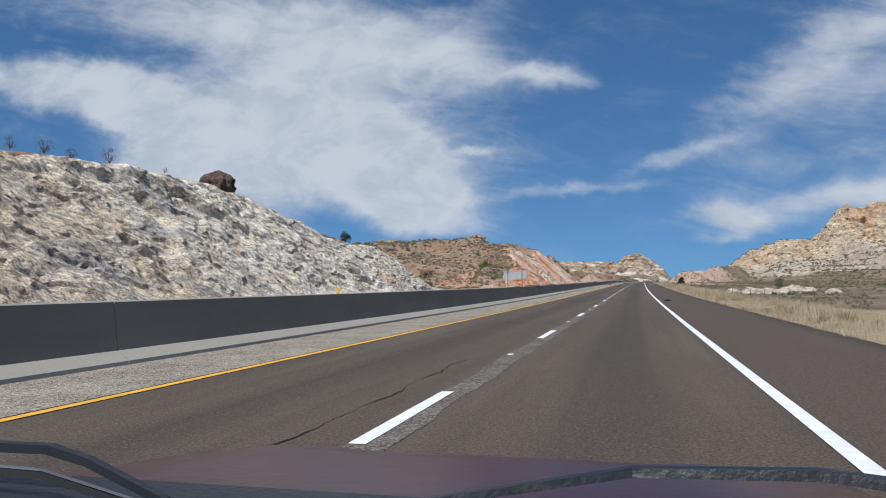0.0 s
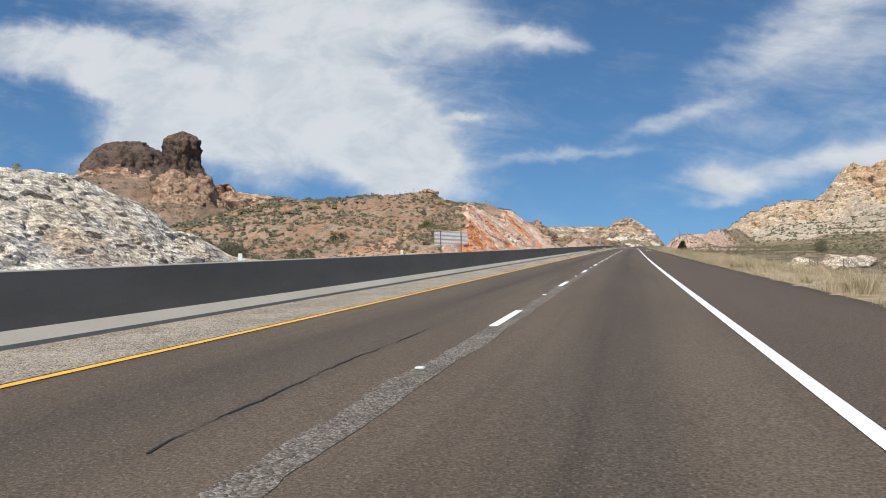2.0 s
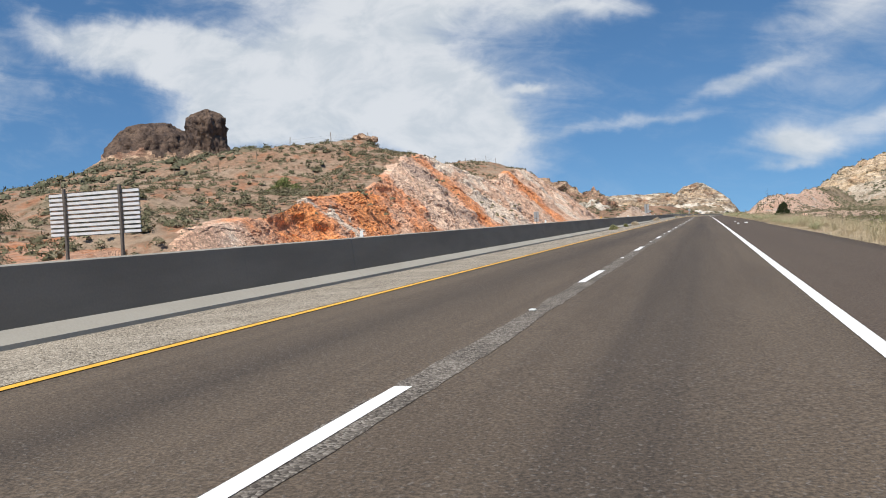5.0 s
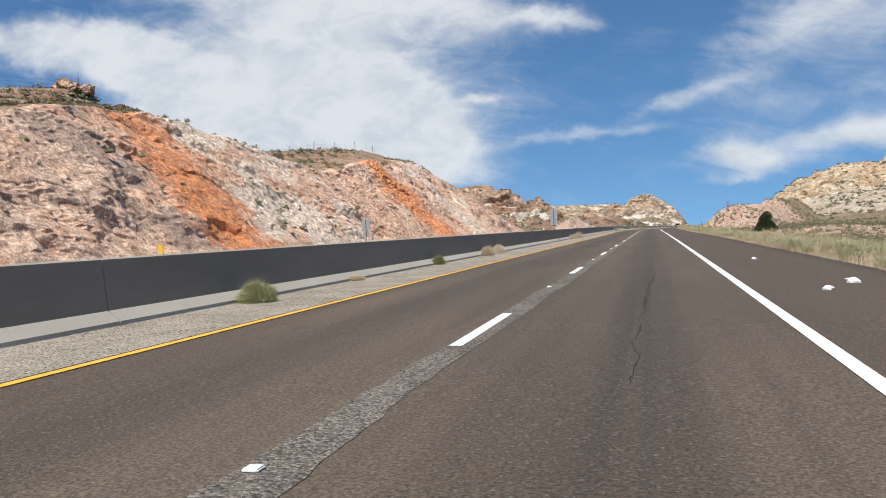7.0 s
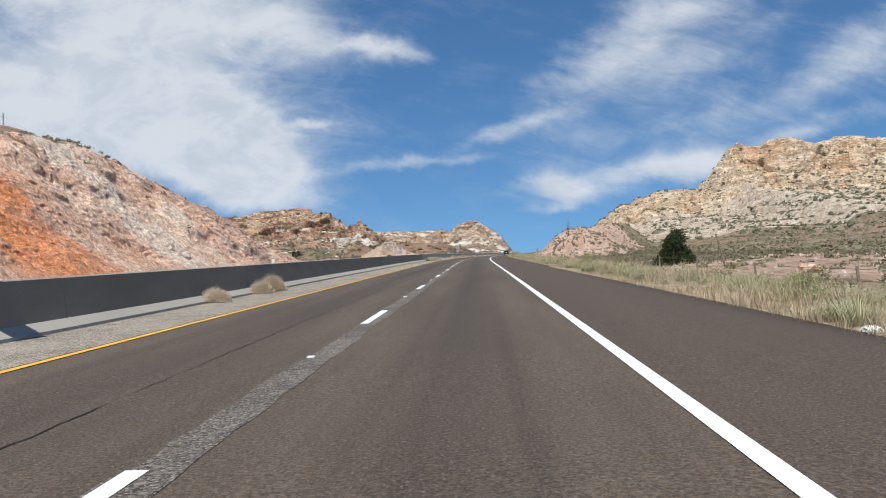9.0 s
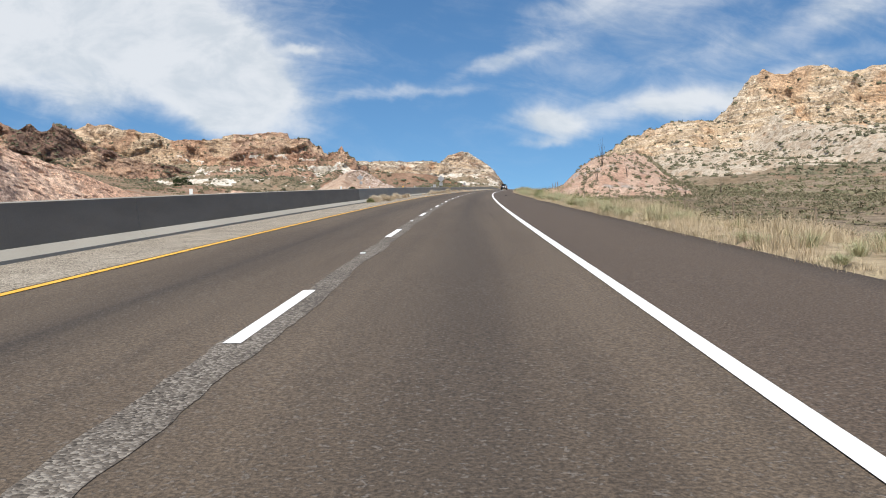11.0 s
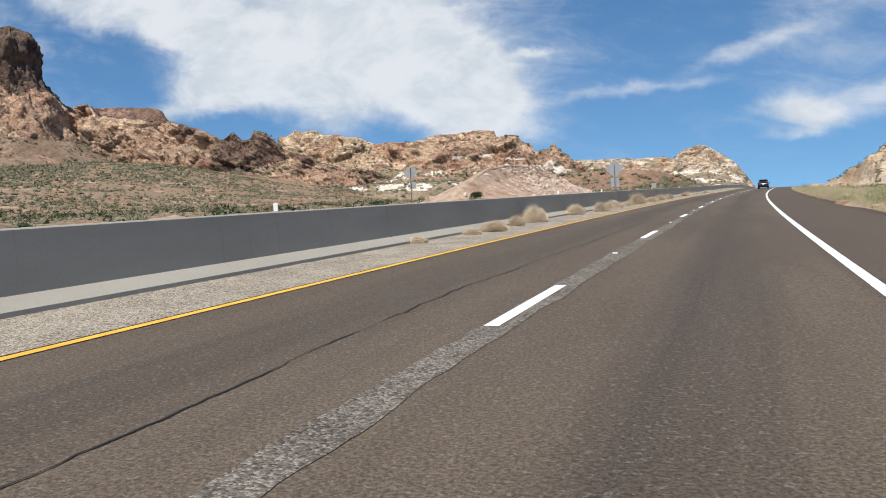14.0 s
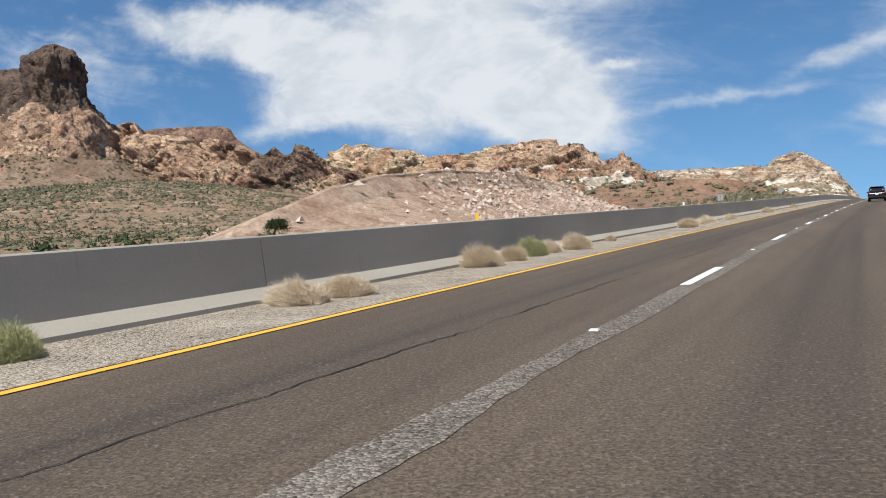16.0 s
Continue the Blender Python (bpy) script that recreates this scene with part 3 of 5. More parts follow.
def land(x, y):
    """Height of the natural ground."""
    s, z0 = x - rx(y), rz(y)
    rough = (fbm(x * 0.05, y * 0.05, x * 0, 4) - 0.5)
    # to the east: slightly below the road, rising far off to the cliffs
    east = z0 - 0.9 * smooth(s, 8.5, 14) + rough * 0.9 * smooth(s, 8, 20)
    east = east + 9 * smooth(x, 60, 240) * smooth(y, 60, 420) * (1 + rough)
    east = east + 0.9 * np.exp(-((x - 27) / 9.0) ** 2 - ((y - 306) / 15) ** 2)
    crest = 32 + (y - 450) * 0.27
    off = (x - crest) / np.where(x < crest, 6.0, 11.0)
    spur = (7.2 * smooth(y, 414, 440) + 4 * smooth(y, 470, 580)) * (1 - smooth(y, 600, 720))
    east = east + spur * np.exp(-off * off) * (1 + rough * 0.5)
    # to the west: cut slopes, hills behind, then the plain below the butte
    top = lip(y) - 0.5
    behind = np.clip(-s - 37, 0, 200)
    up = np.where(y < 130, 1.5, 2.3) * smooth(behind, 0, 16) * smooth(top, 1.5, 6)
    fade = 1 - smooth(behind, 46, 125)
    hill = (top + up) * fade + rough * 2.0 * smooth(behind, 2, 12)
    face = z0 + 0.3 + (FOOT - 3.6 - s) * 1.0
    apron = smooth(-x, 110, 400) * np.clip(y - 425, 0, 390) * 0.096 - smooth(-x, 60, 300) * (1 - smooth(y, 200, 600)) * 3
    west = np.minimum(face, np.maximum(hill, apron + z0 * 0.3 + rough * 4))
    west = np.maximum(west, z0 - 0.7 + rough * 0.6)
    z = np.where(s > -6, east, np.where(s < -20, west, z0))
    # the far plain settles, so that the crest of the road stands against the sky
    z = z - 60 * smooth(y, 760, 1500) * (1 - smooth(np.abs(x), 60, 160)) - 25 * smooth(y, 1200, 2600)
    craggy = smooth(-x, 38, 46) * (1 - smooth(-x, 150, 260)) * smooth(y, 100, 130)
    z = z + craggy * (fbm(x * 0.28, y * 0.28, x * 0, 5, 0.6, True) - 0.55) * 2.0
    z = z + 1.7 * np.exp(-((x + 50) / 4.0) ** 2 - ((y - 255.5) / 4.5) ** 2)
    crest = 32 + (y - 450) * 0.27
    mound = np.exp(-((x - crest) / 14) ** 2) * smooth(y, 415, 440) * (1 - smooth(y, 600, 700))
    z = z + mound * (fbm(x * 0.3, y * 0.3, x * 0, 5, 0.6, True) - 0.5) * 2.6
    cor = (s > -19.6) & (s < 6.7)
    return np.where(cor, z0 - 0.5, z)


def graded(lo, hi, a, b, step, grow):
    mid = np.arange(a, b + step, step)
    out, d, v = [], step, mid[-1]
    while v < hi:
        d *= grow
        v += d
        out.append(v)
    left, d, v = [], step, mid[0]
    while v > lo:
        d *= grow
        v -= d
        left.append(v)
    return np.array(left[::-1] + list(mid) + out)


gx = graded(-4000, 4000, -62, 62, 1.0, 1.06)
gy = graded(-600, 4500, 20, 600, 1.9, 1.05)
GX, GY = np.meshgrid(gx, gy, indexing="ij")
GZ = land(GX, GY)
which = np.zeros(GX.shape, np.int32)
edge = (fbm(GX / 14, GY / 14, GX * 0, 4, 0.6) - 0.5) * 40
which[((GX < -40 + edge) & (GY > 415 + edge)) | ((GX - rx(GY) > 15 + edge * 0.3) & (GX < 900)) | (GY > 700)] = 1
which[(GX - rx(GY) > 6) & (GX - rx(GY) < 15 + edge * 0.3)] = 2
which[(which == 1) & (GX > 0)] = 4
ridge = 33 + (GY - 450) * 0.27
which[(np.abs(GX - ridge - 1) < 12 + edge * 0.15) & (GY > 413 + edge * 0.12) & (GY < 540 + edge)] = 5
which[((GX - 30) / 14) ** 2 + ((GY - 305) / 22) ** 2 < 1 + edge * 0.02] = 3
which[(GX < -26 + edge * 0.1) & (GX > -44 + edge * 0.35) & (GY > 152 + edge * 0.5) & (GY < 205)] = 6
ground = new("ground", mesh_of("ground", np.stack([GX, GY, GZ], -1).reshape(-1, 3), grid_faces(len(gx), len(gy)), [M["hill_soil"], M["plain_soil"], M["straw_soil"], M["pink_soil"], M["talus_olive"], M["spur_soil"], M["red_soil"]], False, which[:-1, :-1].ravel()))
tagged(ground, "tan and reddish desert soil with sparse scrub", "ground", kind="structure")

# ---- road ----
road = new("road", strip("road", -6.3, 7.0, -60, 900, 0.0, M["asphalt"], 4, 16, 0.6))
side = road.data.attributes.new("side", "FLOAT", "POINT")
rv = np.empty(len(road.data.vertices) * 3)
road.data.vertices.foreach_get("co", rv)
rv = rv.reshape(-1, 3)
side.data.foreach_set("value", (rv[:, 0] - rx(rv[:, 1])).astype(np.float32))
tagged(road, "dark brown-grey asphalt carriageway with two lanes", "road", kind="structure")
far_road = new("far_carriageway", strip("far_carriageway", -19.8, -6.5, -60, 900, -0.02, M["asphalt"], 4, 6, 0.6))
tagged(far_road, "asphalt carriageway for the opposite direction", "road", kind="structure")
shoulder = new("gravel_shoulder", strip("gravel_shoulder", -5.85, -3.80, -60, 900, 0.006, M["gravel"], 3, 2))
tagged(shoulder, "pale gravel-strewn shoulder beside the barrier", "shoulder", kind="structure")
ys = np.arange(-60, 700, 0.15)
wob = [(fbm(ys * 0.35, ys * 0 + 3.3 + 9 * k, ys * 0, 6, 0.72) - 0.5) * 0.34 for k in (0, 1)]
sv = np.stack([np.stack([rx(ys) + off + wb, ys, rz(ys) + 0.005], -1) for off, wb in ((-0.09, wob[0]), (0.08, wob[0] * 0), (0.26, wob[1]))], 1)
seam = new("worn_strip", mesh_of("worn_strip", sv.reshape(-1, 3), grid_faces(len(ys), 3)[:, ::-1], M["worn_strip"]))
tagged(seam, "pale worn strip of ground asphalt under the lane dashes", "road seam", kind="structure")
edge_w = new("edge_line", strip("edge_line", 3.58, 3.74, -60, 900, 0.009, M["white_paint"], 3))
tagged(edge_w, "solid white painted edge line", "road marking", kind="structure")
edge_y = new("yellow_line", strip("yellow_line", -3.74, -3.60, -60, 900, 0.010, M["yellow_paint"], 3))
tagged(edge_y, "solid yellow painted edge line beside the gravel shoulder", "road marking", kind="structure")
for k in range(-3, 56):
    y0 = 6.85 + 12.19 * k
    d = new("lane_dash", strip("lane_dash", -0.075, 0.075, y0, y0 + 3.05, 0.011, M["white_paint"], 1.5))
    tagged(d, "white painted lane dash on worn asphalt", "road marking", "lane dashes", "structure")

# ---- barrier ----
PROFILE = [(-5.83, 0.0), (-5.84, 0.09), (-6.05, 0.25), (-6.13, 1.04), (-6.15, 1.06), (-6.29, 1.06), (-6.31, 1.04), (-6.39, 0.25), (-6.60, 0.09), (-6.61, 0.0)]
barrier = tagged(new("median_barrier"), "grey concrete median barrier with a sloping foot", "barrier", kind="structure")
y0 = -60.0
while y0 < 900:
    ys = np.linspace(y0, y0 + 11.98, 7)
    v = np.array([[(a + rx(yy), yy, float(rz(yy)) + b - 0.02) for a, b in PROFILE] for yy in ys], float)
    # upright faces before y 360 take the darker copy, painted as shade
    me = mesh_of("barrier_section", v.reshape(-1, 3), grid_faces(7, len(PROFILE)).tolist() + [list(range(len(PROFILE))), list(range(6 * len(PROFILE), 7 * len(PROFILE)))[::-1]], [M["concrete"], M["shaded_concrete"]], True, ([0, 0, int(y0 < 360), 0, 0, 0, int(y0 < 360), 0, 0] * 6) + [0, 0])
    part("barrier_section", me, barrier)
    y0 += 12.0


# ---- rock cuts and massifs ----
def cut(name, y0, y1, mat, seed, amp, label, du=0.28, dv=0.26, craggy=1.0):
    """Rock face blasted beside the road, from its foot over the lip to just behind it."""
    ys = np.arange(y0, y1, du)
    hmax = max(lip(ys) - rz(ys)) + 1
    nv = int(hmax * 1.45 / dv) + 14
    t = np.linspace(0, 1, nv)[None, :]
    Y = ys[:, None] + 0 * t
    z0, top = rz(Y) + 0.1, lip(Y)
    H = np.maximum(top - z0, 0.3)
    a = np.clip(t / 0.82, 0, 1)
    b = np.clip((t - 0.82) / 0.18, 0, 1)
    X = FOOT - H * a * 1.0 - b * 9.0 + rx(Y)
    Z = z0 + H * a + b * 1.2 - np.where(b > 0.75, (b - 0.75) * 8, 0)
    big = fbm(X * 0.10 + seed, Y * 0.10, Z * 0.14, 4) - 0.5
    along, across = Y * 0.85 - Z * 0.5, Y * 0.5 + Z * 0.85
    bent = (fbm(X * 0.3, Y * 0.3, Z * 0.3 + seed, 3) - 0.5) * 3
    mid = facets((along + bent) * 0.16, (across - bent) * 0.30, seed) * 0.7 + 0.5 * facets((along - bent) * 0.45, (across + bent) * 0.9, seed + 2)
    fine = facets(along * 0.9 + bent * 2, across * 1.8 + bent, seed + 5) + 0.6 * (0.5 - fbm(X * 0.9, along * 0.7, across * 1.6, 4, 0.6, True))
    keep = smooth(H, 0.5, 3.5) * (1 - 0.8 * b)
    hollow = smooth(fbm(X * 0.16 + 3 * seed, along * 0.13, across * 0.30, 4, 0.5), 0.55, 0.70)
    chips = facets(along * 1.9 - bent, across * 2.9 + bent * 2, seed + 9) + 0.5 * facets(along * 3.1 + bent, across * 3.4, seed + 11)
    d = (big * 2.8 - hollow * 0.9 * craggy + mid * 0.50 * craggy + fine * 0.21 * craggy + chips * 0.11) * amp * keep * np.clip(t * 9, 0.25, 1)
    end = np.minimum(Y - y0, y1 - Y)
    X, Z = X + d * 0.85, Z + d * 0.6 - 3.0 * (1 - smooth(end, 0, 9))
    soil = (t + 0 * Y > 0.90 - 0.07 * smooth(Y, 150, 160) - 0.16 * smooth(-Y, -60, -15) + (fbm(Y * 0.12, t * 5 + 0 * Y, Y * 0 + seed, 4, 0.65) - 0.5) * 0.14).astype(np.int32)
    ob = new(name, mesh_of(name, np.stack([X, Y, Z], -1).reshape(-1, 3), grid_faces(len(ys), nv)[:, ::-1], [mat, M["hill_soil"]], True, soil[:-1, :-1].ravel()))
    return tagged(ob, label, "rock face", kind="structure")


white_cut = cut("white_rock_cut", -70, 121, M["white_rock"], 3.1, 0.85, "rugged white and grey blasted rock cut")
red_cut = cut("red_rock_cut", 170, 420, M["red_rock"], 8.7, 0.75, "orange-red and pink crumbling rock cut with white veins", 0.30, 0.28, 0.8)


def massif(name, spine, mat, foot, drop, cliff, seed, amp, size, label, ds=2.0, rows=70, back=0.5, face=(0, -1), category="rocky hill", terrace=0.0, talus=None, ledge=None, cap=None, scree=0.36, tint=None):
    """A rocky ridge: crest points, then a cliff of the given share of its height and a talus slope down to drop, foot metres out."""
    sp = np.array(spine, float)
    seg = np.concatenate([[0], np.cumsum(np.hypot(np.diff(sp[:, 0]), np.diff(sp[:, 1])))])
    q = np.arange(0, seg[-1], ds)
    P = np.stack([np.interp(q, seg, sp[:, k]) for k in range(3)], -1)
    t = np.interp(np.linspace(0, 1, rows), [0, 0.12, 0.68, 1], [0, 0.26, 0.56, 1])[None, :]
    fx, fy = face
    P[:, 2] += (fbm(q / size * 2.5, q * 0 + seed, q * 0, 4, 0.6) - 0.47) * amp * 0.35
    H = np.maximum(P[:, 2] - drop, 0.3)[:, None]
    # t 0..0.28 back slope up, 0.28..1 front down
    bk = np.clip((0.28 - t) / 0.28, 0, 1)
    fr = np.clip((t - 0.28) / 0.72, 0, 1)
    cut_h = np.interp(fr, [0, 0.04, 0.34, 0.5, 1], [0, 0.01, cliff, cliff + (1 - cliff) * 0.28, 1])
    out = np.interp(fr, [0, 0.04, 0.34, 0.5, 1], [0, 0.03, 0.14, 0.36, 1]) * foot - bk * foot * back
    Z = P[:, 2:3] - H * (cut_h + bk * 1.05)
    Z = Z - 7 * smooth(fr, 0.9, 1.0) * (size > 15)
    if terrace:
        Z = Z + np.sin(Z / terrace * 6.283 + 2 * fbm(P[:, :1] / 40 + out * 0, out / 30, Z * 0, 3)) * terrace * 0.22
    X, Y = P[:, 0:1] + out * fx, P[:, 1:2] + out * fy
    big = fbm(X / size + seed, Y / size, Z / size * 0.7, 5, 0.5, True) - 0.5
    small = fbm(X / size * 4.3, Y / size * 4.3 + seed, Z / size * 3.5, 4, 0.6, True) - 0.5
    rocky = 1 - 0.62 * smooth(fr, 0.36, 0.6)
    block = facets(q[:, None] / size * 1.5 + big * 2, Z / size * 2.2, seed) + 0.5 * facets(q[:, None] / size * 3.6 - big, Z / size * 6.0 + big, seed + 3)
    flute = fbm(X / size * 2.2 + big, Y / size * 0.6, Z / size * 0.5 + seed, 4, 0.55, True) - 0.5
    d = (-big * amp * 1.0 - flute * amp * 0.75 - small * amp * 0.22 + block * amp * 0.40) * rocky * smooth(H, 2, 12) * (0.4 + 0.6 * smooth(fr + bk, 0.0, 0.08))
    X, Y, Z = X + d * fx, Y + d * fy, Z + d * 0.42
    end = np.minimum(q, seg[-1] - q)[:, None]
    Z = Z - 0.95 * H * (1 - smooth(end, 0, 16 * ds))
    mats, which = [mat], np.zeros((len(q), rows), np.int32)
    if talus:
        mats.append(M[talus])
        lim = scree + (fbm(q[:, None] / 45 + seed, fr * 6, fr * 0, 4, 0.6) - 0.5) * 0.55
        which[(fr + 0 * Z) > lim] = 1
    if cap:
        mats.append(M["dark_rock"])
        which[(X < -640) & (fr > 0.02)] = 1
        which[(Z + 18 * fbm(X / 30, Y / 30, Z / 30, 3) > cap[0] + 9) & (X < cap[1])] = len(mats) - 1
    if tint:
        mats.append(M[tint[0]])
        which[tint[1](X, Z, fr) + 0.35 * (fbm(X / 25, Z / 12, Y / 25, 4, 0.6) - 0.5) > 0] = len(mats) - 1
    if ledge:
        mats.append(M["cream"])
        spot = fbm(X / ledge[0] + 7 * seed, Z / 9, Y / ledge[0], 6, 0.72)
        which[(spot > ledge[1]) & (fr > 0.22) & (fr < 0.85) & (X > ledge[2]) & (Z < ledge[3])] = len(mats) - 1
    ob = new(name, mesh_of(name, np.stack([X, Y, Z], -1).reshape(-1, 3), grid_faces(len(q), rows), mats, False, which[:-1, :-1].ravel()))
    return tagged(ob, label, category, kind="structure")


butte_hill = massif("butte_hill", [(-560, 900, 55), (-530, 895, 84), (-495, 895, 91), (-462, 895, 88), (-454, 895, 79), (-415, 895, 74), (-385, 895, 71), (-372, 895, 67), (-351, 895, 59), (-337, 895, 54), (-328, 895, 59), (-322, 895, 53), (-311, 895, 54), (-306, 895, 58), (-297, 897, 52), (-290, 900, 44), (-265, 910, 34), (-230, 925, 24), (-195, 945, 12)],
                    M["butte_base"], 190, 6, 0.52, 2.2, 15, 25, "tall pinkish rocky hill with cliffs under a dark butte", 1.5, 150, talus="talus_brown", cap=(92, -486),
                    tint=("maroon_rock", lambda X, Z, fr: np.where(fr < 0.5, 0.05 - fr * 1.15 + 0.42 * smooth(X, -345, -325) * (1 - smooth(X, -305, -288)), -1)))
left_ridge = massif("left_ridge", [(-640, 1010, 80), (-500, 1000, 66), (-380, 1000, 58), (-356, 1000, 54), (-347, 1000, 63), (-333, 1000, 66), (-316, 1000, 65), (-294, 1000, 61), (-273, 1000, 56), (-252, 1000, 50), (-237, 1000, 50), (-216, 1005, 53), (-196, 1010, 56), (-172, 1010, 58), (-156, 1010, 58), (-150, 1010, 50), (-135, 1010, 49), (-124, 1010, 43), (-118, 1010, 35), (-111, 1008, 38), (-104, 1007, 43), (-97, 1007, 35), (-91, 1007, 29), (-70, 1010, 19), (-20, 1020, 8)],
                    M["ridge_rock"], 190, 1, 0.50, 5.2, 10, 30, "layered tan and reddish rock ridge with talus slopes", 1.3, 150, terrace=6, talus="talus_olive", ledge=(34, 0.56, -330, 36),
                    tint=("butte_base", lambda X, Z, fr: np.where(fr < 0.6, 0.6 * smooth(X, -215, -190) - 0.32, -1)))
mesa = massif("mesa", [(-1250, 1400, 150), (-1000, 1400, 167), (-946, 1400, 168), (-881, 1400, 166), (-803, 1400, 159), (-788, 1400, 153), (-780, 1400, 138), (-740, 1400, 112), (-600, 1420, 70)],
              M["maroon_rock"], 200, 20, 0.3, 9.0, 5, 50, "dark flat-topped mesa far behind the ridge", 6)
far_hills = massif("far_hills", [(-420, 1690, 64), (-300, 1690, 58), (-205, 1690, 56), (-150, 1690, 54), (-96, 1690, 53), (-56, 1690, 53), (-33, 1690, 48), (-16, 1690, 64), (6, 1690, 70), (18, 1690, 67), (38, 1690, 55), (65, 1690, 36), (84, 1690, 9), (100, 1690, -12), (140, 1700, -40)],
                   M["far_rock"], 260, -10, 0.5, 3.3, 12, 30, "cream and rust coloured rock hill beyond the crest", 2.2, 110, talus="talus_olive", ledge=(45, 0.53, -260, 40))
right_cliffs = massif("right_cliffs", [(40, 830, -16), (70, 830, -8), (84, 830, 3), (87, 830, 14), (91, 830, 17), (106, 830, 27), (115, 830, 35), (124, 830, 38), (142, 830, 45), (168, 830, 46.5), (181, 830, 50), (187, 830, 57), (193, 830, 66), (199, 830, 75), (208, 830, 80), (219, 830, 77), (234, 830, 81), (246, 830, 81), (252, 830, 77), (288, 830, 81), (315, 828, 78), (400, 820, 76), (500, 790, 68), (620, 740, 50)],
                      M["cliff_rock"], 320, 1, 0.48, 7.7, 9, 30, "cream and tan layered sandstone cliffs above a scrubby slope", 1.3, 160, terrace=5, talus="talus_olive", scree=0.62,
                      tint=("cliff_scree", lambda X, Z, fr: np.where(fr < 0.7, (fr - 0.30) * 1.3 - 0.16 * smooth(X, 180, 240), -1)))
pink_mound = massif("pink_mound", [(-25, 474, 0.6), (-25, 484, 2.2), (-25, 490, 4.2), (-25, 499, 6.3), (-26, 510, 7.8), (-26, 525, 8.7), (-26, 545, 8.9), (-26, 565, 8.0), (-26, 590, 5.2), (-26, 612, 2.4), (-26, 640, 0.8)],
                    M["pink_soil"], 15, 0.6, 0.25, 1.2, 1.0, 12, "pale pink mound of broken soil and rock", 0.6, 70, 0.9, (1, 0), "mound")
M["rust_soil"] = mixed("rust_soil", [(0.235, 0.145, 0.098), (0.29, 0.19, 0.13), (0.18, 0.125, 0.082), (0.40, 0.19, 0.10)], 16.0, 1.4, 1.0, 0.6)
rust_hill = massif("rust_hill", [(-100, 800, 4), (-75, 800, 12.0), (-62, 800, 13.2), (-48, 800, 13.3), (-32, 800, 13.7), (-15, 800, 12.5), (-5, 800, 9.7), (5, 800, 6.2), (16, 800, 0.8), (40, 800, -8)],
                   M["rust_soil"], 90, -2, 0.3, 4.4, 2.5, 18, "rusty brown slope behind the pink mound", 1.2, 60)


def tower(x0, y0, shape, seed, cliff, cap, wide):
    """A rock tower on its cone of scree, from (height, radius) pairs; cliff and cap are the heights where the rock changes."""
    n, m = 110, 120
    zs, rs = np.array(shape, float).T
    run = np.concatenate([[0], np.cumsum(np.hypot(np.diff(zs), np.diff(rs) * 0.6))])
    q = np.linspace(0, run[-1], n)[:, None]
    a = np.linspace(0, 2 * np.pi, m, endpoint=False)[None, :]
    r, Z = np.interp(q, run, rs), np.interp(q, run, zs) + 0 * a
    X, Y = np.cos(a) * r * wide, np.sin(a) * r
    firm = (0.42 + 0.58 * smooth(Z, cliff - 8, cliff + 4)) * smooth(r, 0, 14)
    d = ((0.5 - fbm(X / 20 + seed, Y / 20, Z / 30, 5, 0.5, True)) * 13 + (0.5 - fbm(X / 7, Y / 7, Z / 9 + seed, 4, 0.6, True)) * 4.5 + facets(a * 7 + 0 * Z, Z / 13, seed) * 3.5) * firm
    X, Y, Z = X + np.cos(a) * d + x0, Y + np.sin(a) * d + y0, Z + d * 0.25
    i = np.arange((n - 1) * m)
    nxt = i + 1 - m * ((i + 1) % m == 0)
    f = np.stack([i, nxt, nxt + m, i + m], -1)
    edge = 30 * (fbm(X / 16, Y / 16, Z / 40, 4) - 0.5)
    kind = np.where(Z + edge > cap, 0, np.where(Z + edge * 0.5 > cliff, 1, 2)).ravel()[i]
    return np.stack([X, Y, Z], -1).reshape(-1, 3), f, kind


def butte():
    v1, f1, k1 = tower(-503, 862, ((8, 150), (30, 100), (48, 66), (58, 52), (64, 46), (84, 40), (95, 32), (106, 26), (118, 23), (128, 25), (138, 22), (145, 14), (149, 1)), 3.0, 58, 96, 1.0)
    v2, f2, k2 = tower(-600, 892, ((8, 240), (60, 125), (98, 66), (110, 57), (126, 50), (136, 40), (143, 26), (146, 1)), 9.0, 96, 104, 0.92)
    ob = new("butte", mesh_of("butte", np.concatenate([v1, v2]), np.concatenate([f1, f2 + len(v1)]), [M["dark_rock"], M["butte_base"], M["talus_brown"]], False, np.concatenate([k1, k2])))
    global butte_rock
    butte_rock = ob
    return tagged(ob, "dark brown thumb-shaped rock butte on a hill", "rock butte", kind="structure")


butte()


# ---- plants ----
def foliage(name, colours, rough=0.85):
    """Leaves whose colour differs from clump to clump."""
    mt, gg, b, co = material(name, rough, 0.2)
    isl = gg.n.new("ShaderNodeNewGeometry").outputs["Random Per Island"]
    ramp = gg.n.new("ShaderNodeValToRGB")
    ramp.color_ramp.interpolation = "LINEAR"
    while len(ramp.color_ramp.elements) < len(colours):
        ramp.color_ramp.elements.new(0.5)
    for k, c in enumerate(colours):
        ramp.color_ramp.elements[k].position = k / (len(colours) - 1)
        ramp.color_ramp.elements[k].color = (*c, 1)
    mixv = gg.m("ADD", gg.m("MULTIPLY", isl, 0.55), gg.m("MULTIPLY", gg.noise(co, 0.35, 3, 0.6), 0.55))
    gg.l.new(mixv, ramp.inputs[0])
    gg.l.new(ramp.outputs[0], b.inputs["Base Color"])
    return mt


